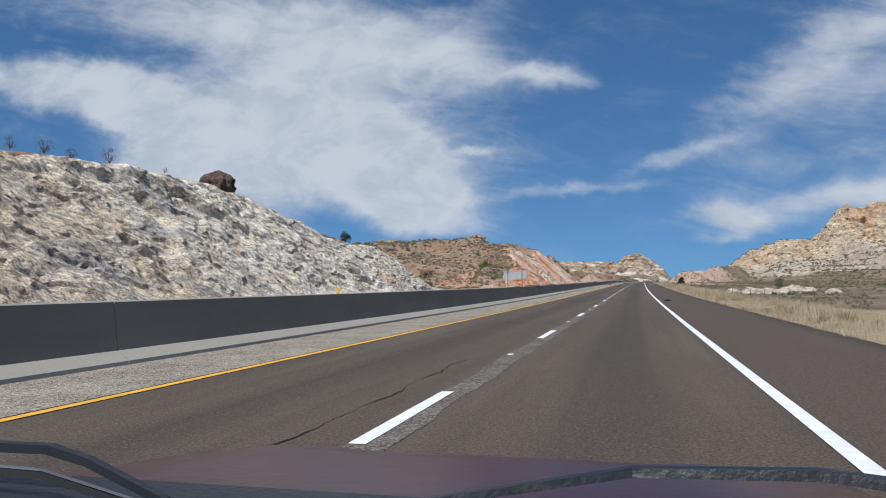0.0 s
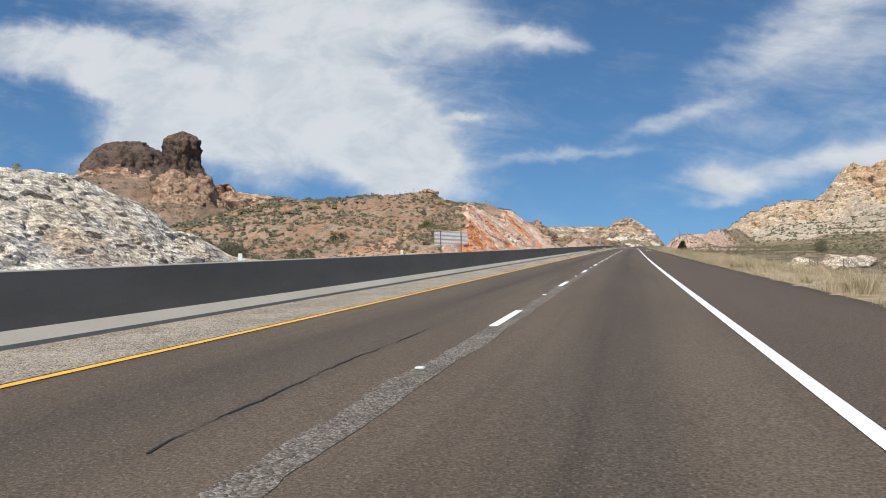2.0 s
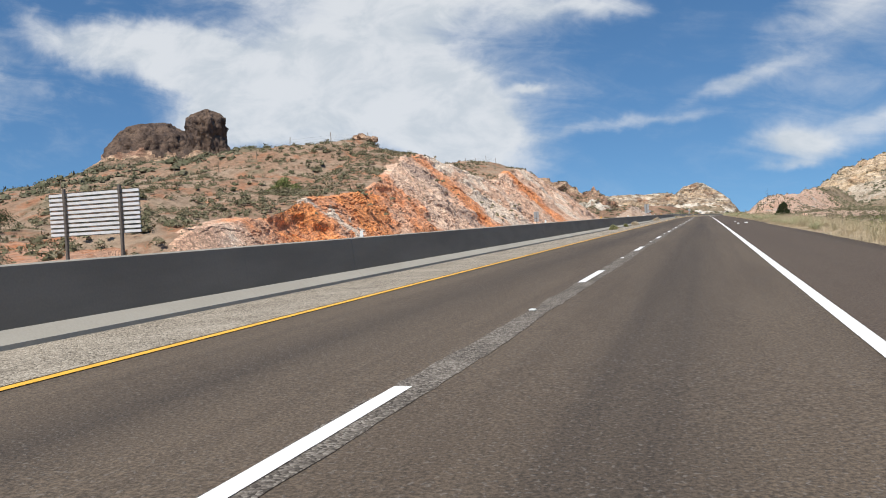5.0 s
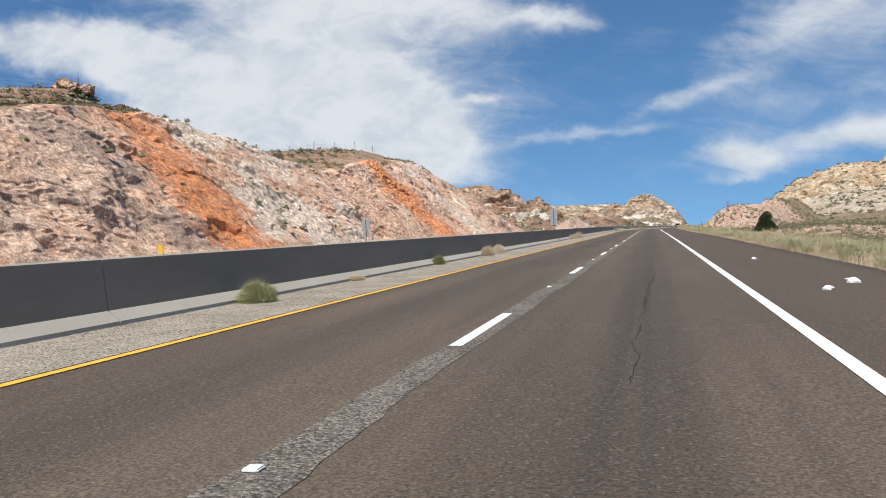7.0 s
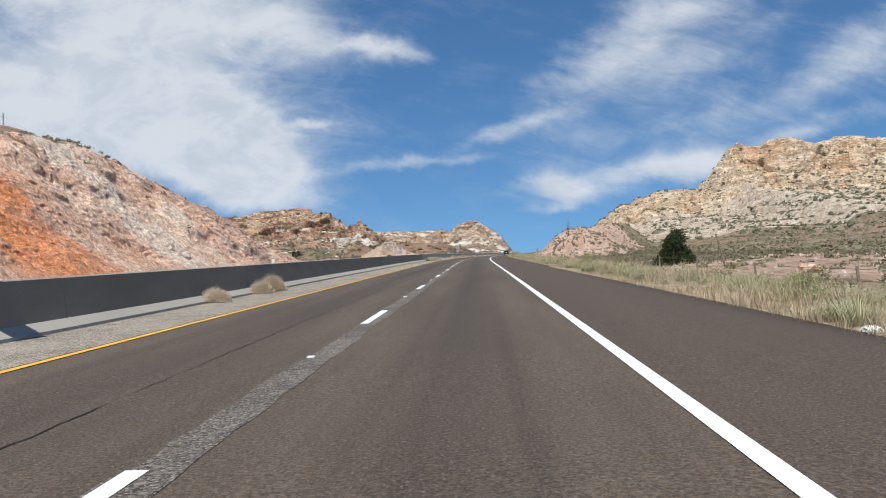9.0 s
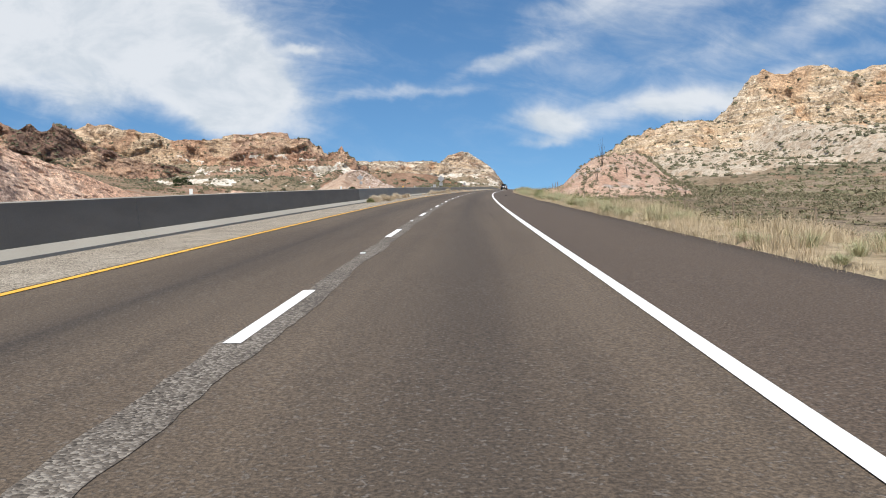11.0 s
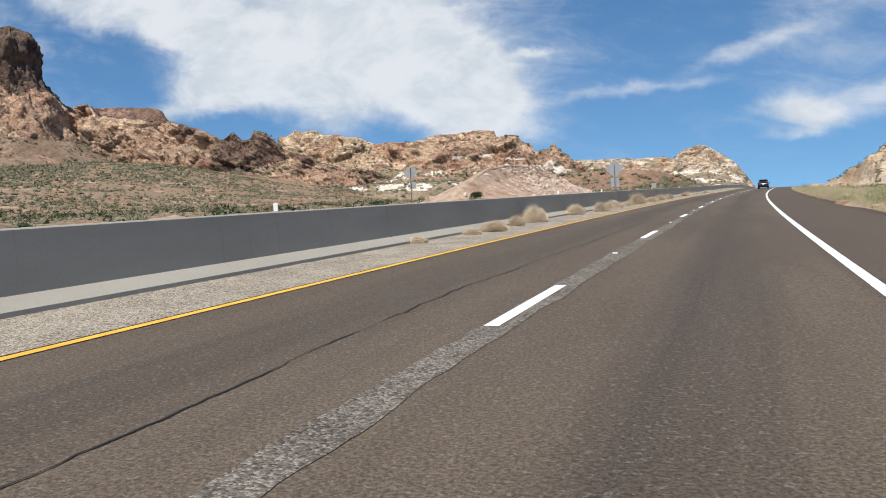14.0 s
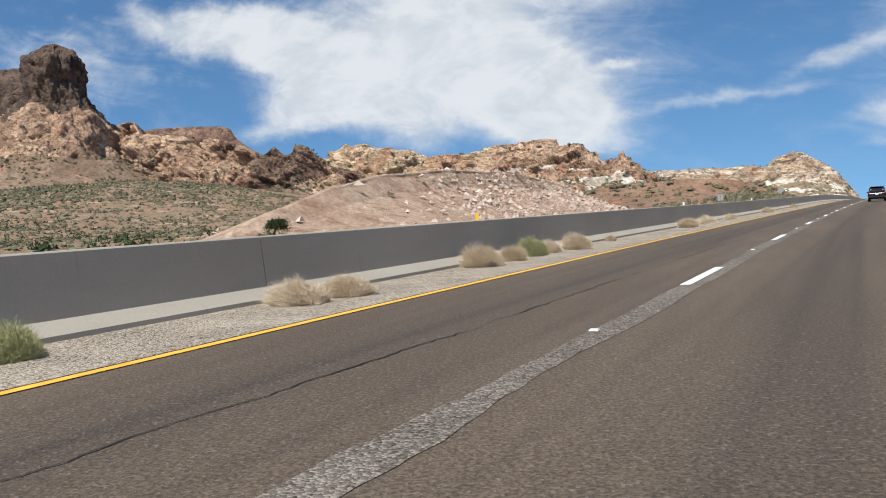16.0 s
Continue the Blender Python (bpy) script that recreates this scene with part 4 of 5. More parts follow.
M["scrub"] = foliage("scrub", [(0.085, 0.09, 0.042), (0.13, 0.125, 0.068), (0.19, 0.165, 0.10), (0.28, 0.23, 0.155)])
M["juniper"] = foliage("juniper", [(0.018, 0.028, 0.010), (0.035, 0.05, 0.018), (0.05, 0.065, 0.025)])
M["dark_scrub"] = foliage("dark_scrub", [(0.060, 0.064, 0.034), (0.105, 0.104, 0.058), (0.155, 0.142, 0.088), (0.235, 0.20, 0.135)])
M["grass"] = foliage("grass", [(0.28, 0.25, 0.135), (0.40, 0.325, 0.205), (0.54, 0.43, 0.285), (0.38, 0.30, 0.185)])
M["weed"] = foliage("weed", [(0.34, 0.27, 0.18), (0.64, 0.53, 0.385), (0.86, 0.76, 0.60)])
M["verge"] = foliage("verge", [(0.19, 0.185, 0.09), (0.31, 0.275, 0.15), (0.46, 0.385, 0.245), (0.56, 0.455, 0.305)])
M["green_weed"] = foliage("green_weed", [(0.17, 0.19, 0.075), (0.30, 0.30, 0.14), (0.48, 0.44, 0.26)])
rng = np.random.RandomState(5)


def leaf_clumps(centres, radii, leaves, leaf, squash=0.75, up=0.0):
    """Triangles scattered in dome-shaped clumps; returns vertices and faces."""
    n = len(centres)
    d = rng.normal(size=(n, leaves, 3))
    d /= np.linalg.norm(d, axis=2, keepdims=True)
    d[..., 2] = np.abs(d[..., 2]) * squash * 1.25 - 0.05
    r = (0.45 + 0.55 * rng.rand(n, leaves, 1) ** 0.5) * (0.75 + 0.5 * rng.rand(n, 1, 1))
    p = np.asarray(centres)[:, None, :] + d * r * np.asarray(radii)[:, None, None]
    sz = np.asarray(radii)[:, None, None, None] * leaf
    tri = rng.normal(size=(n, leaves, 3, 3)) * sz
    tri[..., 2] += up * sz[..., 0] * np.array([-0.7, -0.7, 1.6])
    v = (p[:, :, None, :] + tri).reshape(-1, 3)
    return v, np.arange(len(v)).reshape(-1, 3)


def domes(pts, sizes, rings, seg):
    """Low rounded shrubs with rough, broken surfaces."""
    n = len(pts)
    h = (np.arange(rings) + 0.0) / rings
    el = h * np.pi * 0.5
    a = np.arange(seg) / seg * 2 * np.pi
    unit = np.concatenate([np.stack([np.outer(np.cos(el), np.cos(a)), np.outer(np.cos(el), np.sin(a)), np.outer(np.sin(el), np.ones(seg))], -1).reshape(-1, 3), [[0, 0, 1.0]]])
    k = len(unit)
    v = unit[None] * rng.uniform(0.68, 1.22, (n, k, 1)) + rng.normal(size=(n, k, 3)) * 0.09
    v = v * np.stack([rng.uniform(0.8, 1.25, n), rng.uniform(0.8, 1.25, n), rng.uniform(0.55, 0.95, n)], -1)[:, None, :]
    v = v * np.asarray(sizes)[:, None, None] + np.asarray(pts)[:, None, :]
    f = []
    for r in range(rings - 1):
        for c in range(seg):
            p, q = r * seg + c, r * seg + (c + 1) % seg
            f += [(p, q, q + seg), (p, q + seg, p + seg)]
    f += [((rings - 1) * seg + c, (rings - 1) * seg + (c + 1) % seg, k - 1) for c in range(seg)]
    f = (np.array(f)[None] + (np.arange(n) * k)[:, None, None]).reshape(-1, 3)
    return v.reshape(-1, 3), f


def scrub_on(name, pts, sizes, leaves, leaf, label, mat="scrub", rings=2, seg=6, core=0.82):
    v1, f1 = domes(pts, np.asarray(sizes) * core, rings, seg)
    v2, f2 = leaf_clumps(pts, sizes, leaves, leaf)
    return tagged(new(name, mesh_of(name, np.concatenate([v1, v2]), np.concatenate([f1, f2 + len(v1)]), M[mat], True)), label, "scrub", kind="stuff")


def on_land(n, x0, x1, y0, y1):
    x, y = rng.uniform(x0, x1, n), rng.uniform(y0, y1, n)
    x = x + rx(y) * (x0 > 0)
    keep = fbm(x * 0.03, y * 0.03, x * 0, 3) > rng.uniform(0.15, 0.62, n)
    x, y = x[keep], y[keep]
    return np.stack([x, y, land(x, y) - 0.05], -1)


def on_mesh(ob, n, low=-1e9, high=1e9, only=None):
    """Places spread evenly over the gentler faces of a mesh."""
    po = ob.data.polygons
    co, no, ar = np.empty(len(po) * 3), np.empty(len(po) * 3), np.empty(len(po))
    po.foreach_get("center", co)
    po.foreach_get("normal", no)
    po.foreach_get("area", ar)
    co, no = co.reshape(-1, 3), no.reshape(-1, 3)
    wt = ar * ((np.abs(no[:, 2]) > 0.55) & (co[:, 2] > low) & (co[:, 2] < high))
    if only is not None:
        slot = np.empty(len(po), np.int32)
        po.foreach_get("material_index", slot)
        wt = wt * (slot == only)
    wt = wt * np.clip(fbm(co[:, 0] / 28, co[:, 1] / 28, co[:, 2] * 0, 3) * 2.6 - 0.75, 0.05, 1)
    pick = rng.choice(len(wt), n, p=wt / wt.sum())
    return co[pick] + rng.uniform(-1.0, 1.0, (n, 3)) * np.array([1, 1, 0.0])


p = on_land(24000, -130, -30, 108, 425)
p = p[p[:, 0] < -27 - (p[:, 2] - 1.5) * 1.05 - 1.0]
close = p[:, 0] > -60
scrub_on("hillside_shrubs", p[close], rng.uniform(0.2, 1.0, close.sum()) ** 2.2 * 0.55 + 0.13, 40, 0.15, "rounded grey-green shrubs on the reddish hillside", "scrub", 3, 8, 0.6)
p = p[~close]
scrub_on("hillside_scrub", p, rng.uniform(0.2, 1.0, len(p)) ** 1.8 * 0.75 + 0.16, 12, 0.22, "grey-green and dry scrub on the reddish hillside", "dark_scrub", 2, 7)
p = on_land(900, -75, -36, -40, 118)
p = p[p[:, 0] < -27 - (p[:, 2] - 1.0) * 1.05 - 0.3]
scrub_on("hilltop_scrub", p, rng.uniform(0.2, 0.6, len(p)), 60, 0.13, "sparse scrub along the top of the white cut")
p = on_land(36000, -520, -24, 418, 840)
scrub_on("plain_scrub", p, rng.uniform(0.25, 1.1, len(p)) * (0.75 + smooth(-p[:, 0], 100, 400) * 0.9), 3, 0.35, "olive desert scrub on the plain below the ridge", "dark_scrub")
p = on_land(900, -330, -24, 420, 640)
scrub_on("plain_bushes", p, rng.uniform(0.6, 1.5, len(p)), 60, 0.10, "darker green bushes scattered over the plain", "juniper", 2, 6, 0.55)
p = on_land(19000, 12, 260, 60, 640)
p = p[rng.rand(len(p)) < np.clip(1.25 - p[:, 0] / 260, 0, 1)]
near = (p[:, 0] < 62) & (p[:, 1] < 520)
r = np.concatenate([p[near], on_land(6500, 11, 56, 190, 520)])
bare = (np.abs(r[:, 0] - 34 - (r[:, 1] - 450) * 0.27) < 10) & (r[:, 1] > 416) & (r[:, 1] < 540)
r = r[~bare | (rng.rand(len(r)) < 0.06)]
scrub_on("near_scrub", r, rng.uniform(0.0, 1.0, len(r)) ** 1.7 * 0.55 + 0.14, 46, 0.12, "fine twiggy grey-green scrub beside the road", "scrub", 2, 6, 0.5)
q = on_land(1300, 16, 52, 414, 580)
q = np.concatenate([q, on_land(700, 17, 44, 411, 448)])
scrub_on("mound_scrub", q, rng.uniform(0.15, 0.55, len(q)), 24, 0.2, "small dry shrubs dotted over the pink mound", "scrub", 2, 6, 0.6)
p = p[~near]
scrub_on("east_scrub", p, rng.uniform(0.3, 1.1, len(p)), 6, 0.32, "olive and grey scrub on the slope beside the road")
for ob, n, lo, hi in ((butte_hill, 13000, 2, 66), (butte_rock, 16000, 8, 104), (left_ridge, 13000, 1, 54), (rust_hill, 2200, 0, 30), (right_cliffs, 14000, 2, 74), (far_hills, 1800, -8, 60), (pink_mound, 420, 1.5, 12)):
    p = on_mesh(ob, n, lo, hi)
    big = 0.45 if ob is pink_mound else (2.8 if ob is far_hills else 1.9)
    scrub_on("slope_scrub", p, (0.25 + 0.75 * rng.rand(len(p)) ** 2) * big, 9, 0.2, "dark scrub dotted over the rocky slope", "dark_scrub", 2, 5)
p = on_mesh(red_cut, 2600, 1, 25, 1)
scrub_on("crest_shrubs", p, rng.rand(len(p)) ** 2 * 0.42 + 0.12, 44, 0.15, "grey-green shrubs along the crest of the red cut", "scrub", 3, 8, 0.6)
p = on_mesh(white_cut, 420, 1, 25, 1)
scrub_on("crest_shrubs", p, rng.rand(len(p)) ** 2 * 0.38 + 0.10, 44, 0.15, "dry shrubs along the crest of the white cut", "scrub", 3, 8, 0.6)
p = on_mesh(red_cut, 260, 3, 19)
scrub_on("cut_scrub", p, rng.uniform(0.12, 0.38, len(p)), 20, 0.22, "small dry tufts on the red rock cut")


def blades(n_tuft, pos, height, spread, per, width, lean=0.5):
    """Grass tufts: curved blades of two triangles each."""
    n = n_tuft
    ang = rng.uniform(0, 2 * np.pi, (n, per))
    h = np.asarray(height)[:, None] * rng.uniform(0.55, 1.1, (n, per))
    base = np.asarray(pos)[:, None, :] + np.stack([np.cos(ang), np.sin(ang), 0 * ang], -1) * (rng.rand(n, per) * np.asarray(spread)[:, None])[..., None] * 0.5
    out = np.stack([np.cos(ang), np.sin(ang), 0 * ang], -1)
    side = np.stack([-np.sin(ang), np.cos(ang), 0 * ang], -1) * width
    ln = (rng.rand(n, per) * lean)[..., None]
    up = np.array([0, 0, 1.0])
    mid = base + out * h[..., None] * ln * 0.35 + up * h[..., None] * 0.6
    tip = base + out * h[..., None] * ln * 1.0 + up * h[..., None] * (1 - 0.35 * ln)
    v = np.stack([base - side, base + side, mid + side * 0.7, mid - side * 0.7, tip], 2).reshape(-1, 3)
    k = np.arange(n * per)[:, None] * 5
    return v, [tuple(q) for q in np.concatenate([k, k + 1, k + 2, k + 3], 1).tolist()] + [tuple(q) for q in np.concatenate([k + 3, k + 2, k + 4], 1).tolist()]


n = 34000
y = rng.uniform(-15, 560, n)
sd = 6.95 + rng.rand(n) ** 1.6 * 8.5
keep = fbm(y * 0.35, sd * 0.6, y * 0, 3) > rng.uniform(0.34, 0.66, n)
y, sd = y[keep], sd[keep]
x = sd + rx(y)
pos = np.stack([x, y, np.maximum(land(x, y), rz(y) - 0.9) - 0.03], -1)
tall = 0.20 + 0.66 * smooth(fbm(x * 0.5, y * 0.3, x * 0, 3), 0.36, 0.72) * smooth(sd, 6.7, 8.2) + 0.25 * (fbm(x * 0.05, y * 0.05, x * 0, 2) - 0.4)
v, f = blades(len(y), pos, tall, 0.45 + 0 * y, 18, 0.0036, 1.2)
tagged(new("verge_grass", mesh_of("verge_grass", v, f, M["grass"], True)), "tall dry straw-coloured grass along the road edge", "grass", kind="stuff")

# ---- dry bunches along the barrier ----
def bunch_mesh(seed, kind, strands=11000):
    """A dense ball of fine dry stems, combed to one side by the wind."""
    n = strands
    r = np.random.RandomState(seed)
    a = r.uniform(0, 2 * np.pi, n)
    el = np.arccos(r.uniform(-0.1, 1, n))
    d = np.stack([np.sin(el) * np.cos(a), np.sin(el) * np.sin(a), np.cos(el) * 0.92], -1)
    swell = 0.36 + 0.22 * vnoise(d[:, 0] * 1.9 + seed * 3.1, d[:, 1] * 1.9, d[:, 2] * 1.9)
    root = d * (swell * r.uniform(0.35, 1.0, n) ** 0.5)[:, None]
    way = d * 0.35 + r.normal(size=(n, 3)) * 0.34 + np.array([-0.18, -0.30, 0.30])
    way /= np.linalg.norm(way, axis=1, keepdims=True)
    ln = (r.uniform(0.06, 0.20, n) * (1 + 0.9 * (d @ np.array([-0.4, -0.5, 0.6]) > 0.45)))[:, None]
    side = np.cross(way, r.normal(size=(n, 3)))
    side = side / (np.linalg.norm(side, axis=1, keepdims=True) + 1e-6) * 0.0030
    v = np.stack([root - side, root + side, root + way * ln], 1).reshape(-1, 3)
    v[:, 2] = np.maximum(v[:, 2], 0.0)
    f = np.arange(3 * n).reshape(-1, 3)
    return mesh_of("bunchgrass", v, f, M[kind], True)


BUNCH = [bunch_mesh(k, "weed") for k in range(4)]
FEW = bunch_mesh(5, "weed", 3500)
GREEN = [bunch_mesh(k + 9, "green_weed") for k in range(2)]
WEEDS = [  # offset, along, width, height to width, green
    (-4.6, 142.9, 0.7, 0.7, 0), (-5.4, 207.5, 0.78, 0.85, 1), (-5.7, 213.4, 0.5, 0.5, 0), (-5.7, 221.7, 0.55, 1.0, 1), (-5.55, 229.9, 0.75, 0.9, 0), (-5.5, 232.6, 0.75, 0.9, 0),
    (-5.6, 271.5, 0.85, 0.8, 0), (-5.5, 275.9, 0.85, 0.85, 0), (-5.6, 277.6, 1.05, 0.85, 0), (-5.6, 362.0, 0.65, 0.8, 1), (-5.3, 362.8, 1.05, 0.8, 0), (-4.95, 365.9, 1.25, 0.7, 0),
    (-4.75, 366.8, 0.6, 0.7, 1), (-4.9, 369.8, 0.8, 0.75, 0), (-5.7, 374.4, 0.35, 1.0, 0), (-5.3, 377.2, 1.0, 0.85, 0), (-5.4, 379.4, 0.6, 0.9, 1), (-4.95, 379.8, 0.9, 0.65, 0),
    (-5.1, 381.8, 0.7, 0.6, 0), (-5.35, 386.2, 0.72, 0.95, 0), (-5.6, 408.8, 0.5, 0.6, 0), (-5.3, 412.2, 0.6, 0.5, 0), (-5.15, 413.9, 0.95, 0.5, 0), (-5.35, 414.8, 0.8, 0.6, 0),
    (-5.5, 417.7, 0.68, 0.8, 0), (-5.4, 420.2, 1.05, 0.95, 0), (-5.35, 427.9, 0.95, 0.85, 0), (-4.95, 432.2, 0.85, 0.95, 0), (-5.05, 433.6, 0.8, 0.6, 0), (-5.35, 436.8, 0.68, 0.8, 0),
    (-5.3, 438.9, 1.1, 0.7, 0), (-5.15, 443.1, 0.6, 0.5, 0), (-5.2, 444.0, 0.85, 0.5, 0), (-5.15, 447.6, 1.35, 0.9, 0), (-5.1, 449.6, 0.7, 0.6, 0), (-5.3, 451.2, 0.85, 0.7, 1),
    (-5.1, 455.6, 0.95, 0.6, 0), (-5.0, 456.7, 0.95, 0.55, 0), (-5.3, 462.3, 1.05, 0.75, 0), (-5.3, 464.0, 0.8, 0.75, 0), (-5.4, 465.5, 0.85, 0.9, 1), (-5.4, 466.8, 0.7, 0.8, 0),
    (-5.1, 468.2, 0.95, 0.8, 0), (-5.4, 472.5, 0.42, 0.8, 0), (-5.2, 484.0, 1.1, 0.6, 0), (-5.2, 489.0, 1.1, 0.7, 0), (-5.1, 496.0, 1.0, 0.6, 0), (-5.0, 512.0, 1.1, 0.7, 0), (-5.0, 530.0, 1.0, 0.7, 0)]
for k, (sd, y, wd, tall, green) in enumerate(WEEDS):
    ob = new("bunchgrass", FEW if y > 485 or y < 190 else (GREEN if green else BUNCH)[k % (2 if green else 4)])
    ob.matrix_world = pose(sd + float(rx(y)), y, float(rz(y)) + 0.006, 0, 0, 25 * (k % 5) - 50) @ Matrix.Diagonal((wd * 0.94, wd * 0.94, wd * tall * 1.15, 1))
    tagged(ob, "greenish bunch of weeds by the concrete barrier" if green else "dry straw-coloured tumbleweed bunch by the concrete barrier", "tumbleweed", "bunches along the barrier")


def verge_plants(name, n, s0, s1, y0, y1, r0, r1, leaves, leaf, mat, label, up=1.4, tall=1.0):
    """Rounded clumps of stems and leaves strewn along the road edge, in drifts."""
    y = rng.uniform(y0, y1, n)
    sd = s0 + rng.rand(n) ** 1.6 * (s1 - s0)
    keep = fbm(y * 0.09, sd * 0.2 + r1 * 7, y * 0, 3) > rng.uniform(0.25, 0.65, n)
    y, sd = y[keep], sd[keep]
    x = sd + rx(y)
    pos = np.stack([x, y, land(x, y) - 0.02], -1)
    r = r0 + rng.rand(len(y)) ** 1.7 * (r1 - r0)
    if up:
        v, f = blades(len(y), pos, r * tall * rng.uniform(0.8, 1.3, len(y)), r * 0.9, leaves, leaf, up)
    else:
        v, f = leaf_clumps(pos, r, leaves, leaf, tall, 0.6)
    tagged(new(name, mesh_of(name, v, f, M[mat], True)), label, "scrub", kind="stuff")


M["sage"] = foliage("sage", [(0.18, 0.20, 0.085), (0.30, 0.305, 0.155), (0.43, 0.41, 0.25), (0.54, 0.475, 0.325)])
M["creosote"] = foliage("creosote", [(0.06, 0.085, 0.025), (0.11, 0.14, 0.04), (0.19, 0.20, 0.07), (0.26, 0.24, 0.12)])
verge_plants("verge_bushes", 2500, 7.5, 17.5, -10, 540, 0.26, 0.66, 120, 0.0036, "verge", "mixed dry and greenish low bushes in the verge", 1.5, 1.1)
verge_plants("sage_clumps", 1000, 7.3, 11.0, 180, 500, 0.24, 0.60, 260, 0.0030, "sage", "pale rounded sage clumps along the road edge", 2.0, 1.15)
verge_plants("creosote_bushes", 330, 7.8, 19.0, 120, 520, 0.25, 0.75, 420, 0.030, "creosote", "green creosote bushes among the dry grass", 0, 1.1)


def rubble_on(name, pts, lo, hi, mat, label):
    """Broken stones lying on a slope, four-sided and uneven."""
    n = len(pts)
    c = np.array([(1, 0, 0), (-0.5, 0.87, 0), (-0.5, -0.87, 0), (0.1, 0.05, 0.95)], float)
    v = c[None] * rng.uniform(0.55, 1.35, (n, 4, 3)) + rng.normal(size=(n, 4, 3)) * 0.15
    a = rng.uniform(0, 6.28, n)[:, None]
    v = np.stack([v[..., 0] * np.cos(a) - v[..., 1] * np.sin(a), v[..., 0] * np.sin(a) + v[..., 1] * np.cos(a), v[..., 2]], -1)
    v = v * (lo + rng.rand(n) ** 3 * (hi - lo))[:, None, None] + np.asarray(pts)[:, None, :]
    f = (np.array([(0, 1, 3), (1, 2, 3), (2, 0, 3)])[None] + 4 * np.arange(n)[:, None, None]).reshape(-1, 3)
    tagged(new(name, mesh_of(name, v.reshape(-1, 3), f, M[mat], True)), label, "rubble", kind="stuff")


M["rubble"] = foliage("rubble", [(0.34, 0.24, 0.19), (0.48, 0.37, 0.30), (0.60, 0.52, 0.45)], 0.95)
rubble_on("mound_rubble", on_mesh(pink_mound, 6500, 1.2, 12), 0.06, 0.48, "rubble", "pale pink broken stones strewn over the mound")
q = on_land(5200, 18, 50, 414, 540)
rubble_on("spur_rubble", q, 0.05, 0.28, "rubble", "pinkish grey stones strewn over the spur")
q = on_land(2600, 15, 46, 285, 330)
rubble_on("bank_rubble", q, 0.05, 0.24, "rubble", "pale stones on the sandy bank beside the road")


# ---- trees and larger bushes ----
def bush(name, x, y, wd, ht, leaves, mat, label, trunk=True, cat="bush", cone=False):
    z = float(land(np.array([x]), np.array([y]))[0]) - 0.05
    top = tagged(new(name), label, cat)
    top.location = (x, y, z)
    m = 26
    a = rng.uniform(0, 2 * np.pi, m)
    hh = rng.rand(m)
    rr = np.sqrt(np.clip(1 - np.abs(hh - 0.35) * 1.35, 0.05, 1)) * rng.uniform(0.25, 0.8, m) * wd * 0.5
    if cone:
        hh = hh ** 1.3
        rr = (1 - hh * 0.85) * rng.uniform(0.3, 0.85, m) * wd * 0.5
    c = np.stack([np.cos(a) * rr, np.sin(a) * rr, hh * ht * 0.8 + 0.02], -1)
    v, f = leaf_clumps(c, np.full(m, min(wd, ht) * 0.24), leaves * 3, 0.075, 1.0, 0.5)
    part("crown", mesh_of("crown", v, f, M[mat], True), top)
    if trunk:
        bm = bmesh.new()
        for k in range(4):
            end = Vector((math.cos(k * 1.7) * wd * 0.25, math.sin(k * 1.7) * wd * 0.25, ht * (0.5 + 0.1 * k)))
            q = Vector((0, 0, 1)).rotation_difference(end.normalized()).to_matrix().to_4x4()
            bmesh.ops.create_cone(bm, cap_ends=True, segments=6, radius1=0.05 * ht * 0.5, radius2=0.012, depth=end.length, matrix=Matrix.Translation(end / 2) @ q)
        part("trunk", bm_mesh("trunk", bm, M["bark"]), top)
    return top


bush("juniper_tree", 20.0, 309.5, 3.3, 2.9, 150, "juniper", "dark green juniper tree on pale sandy ground", cat="tree", cone=True)
bush("green_bush", -46.5, 181.5, 6.0, 1.9, 60, "juniper", "low spreading green bush on red soil")
bush("dark_bush", -37.5, 209.0, 4.4, 2.9, 90, "creosote", "dark green bush at the edge of the red cut")
bush("dark_bush", -33.2, 92.0, 1.7, 1.3, 60, "juniper", "dark green bush on the white cut").location.z = float(lip(92.0)) + 0.1
bush("sage_bush", -32.6, 93.8, 1.0, 0.5, 60, "green_weed", "low yellow-green bush on the white cut", False).location.z = float(lip(93.8)) - 0.1
bush("dark_bush", -36.5, 121.5, 3.6, 2.6, 60, "juniper", "dark green bush in the hollow behind the barrier")
bush("dark_bush", -38.0, 117.0, 3.0, 1.9, 50, "scrub", "spreading olive bush in the hollow behind the barrier")
for x, y, wd, ht in ((-35.0, 125.0, 3.4, 2.0), (-40.0, 131.0, 4.2, 2.6), (-44.0, 140.0, 4.0, 2.2), (-33.5, 134.0, 2.6, 1.6), (-48.0, 126.0, 4.5, 2.6), (-37.0, 146.0, 3.0, 1.7)):
    bush("dark_bush", x, y, wd, ht, 50, "dark_scrub", "dark olive bush in the hollow behind the barrier")
bush("dark_bush", -21.5, 487.0, 3.0, 2.2, 70, "juniper", "dark green bush at the foot of the pink mound")
bush("dark_bush", 39.0, 217.0, 4.2, 2.4, 70, "scrub", "olive bush on the plain beside the road")
bush("green_bush", -31.0, 402.0, 4.6, 2.0, 160, "juniper", "bright green rounded bush behind the barrier").location.z = float(lip(402.0)) + 0.1
bush("yucca_shrub", -42.5, 335.5, 1.2, 1.7, 40, "juniper", "spiky yucca on top of the red hill", cat="yucca")
bush("sage_bush", 8.0 + 2.0, 263.5, 1.0, 0.65, 70, "green_weed", "grey-green sage bush at the road edge", False)
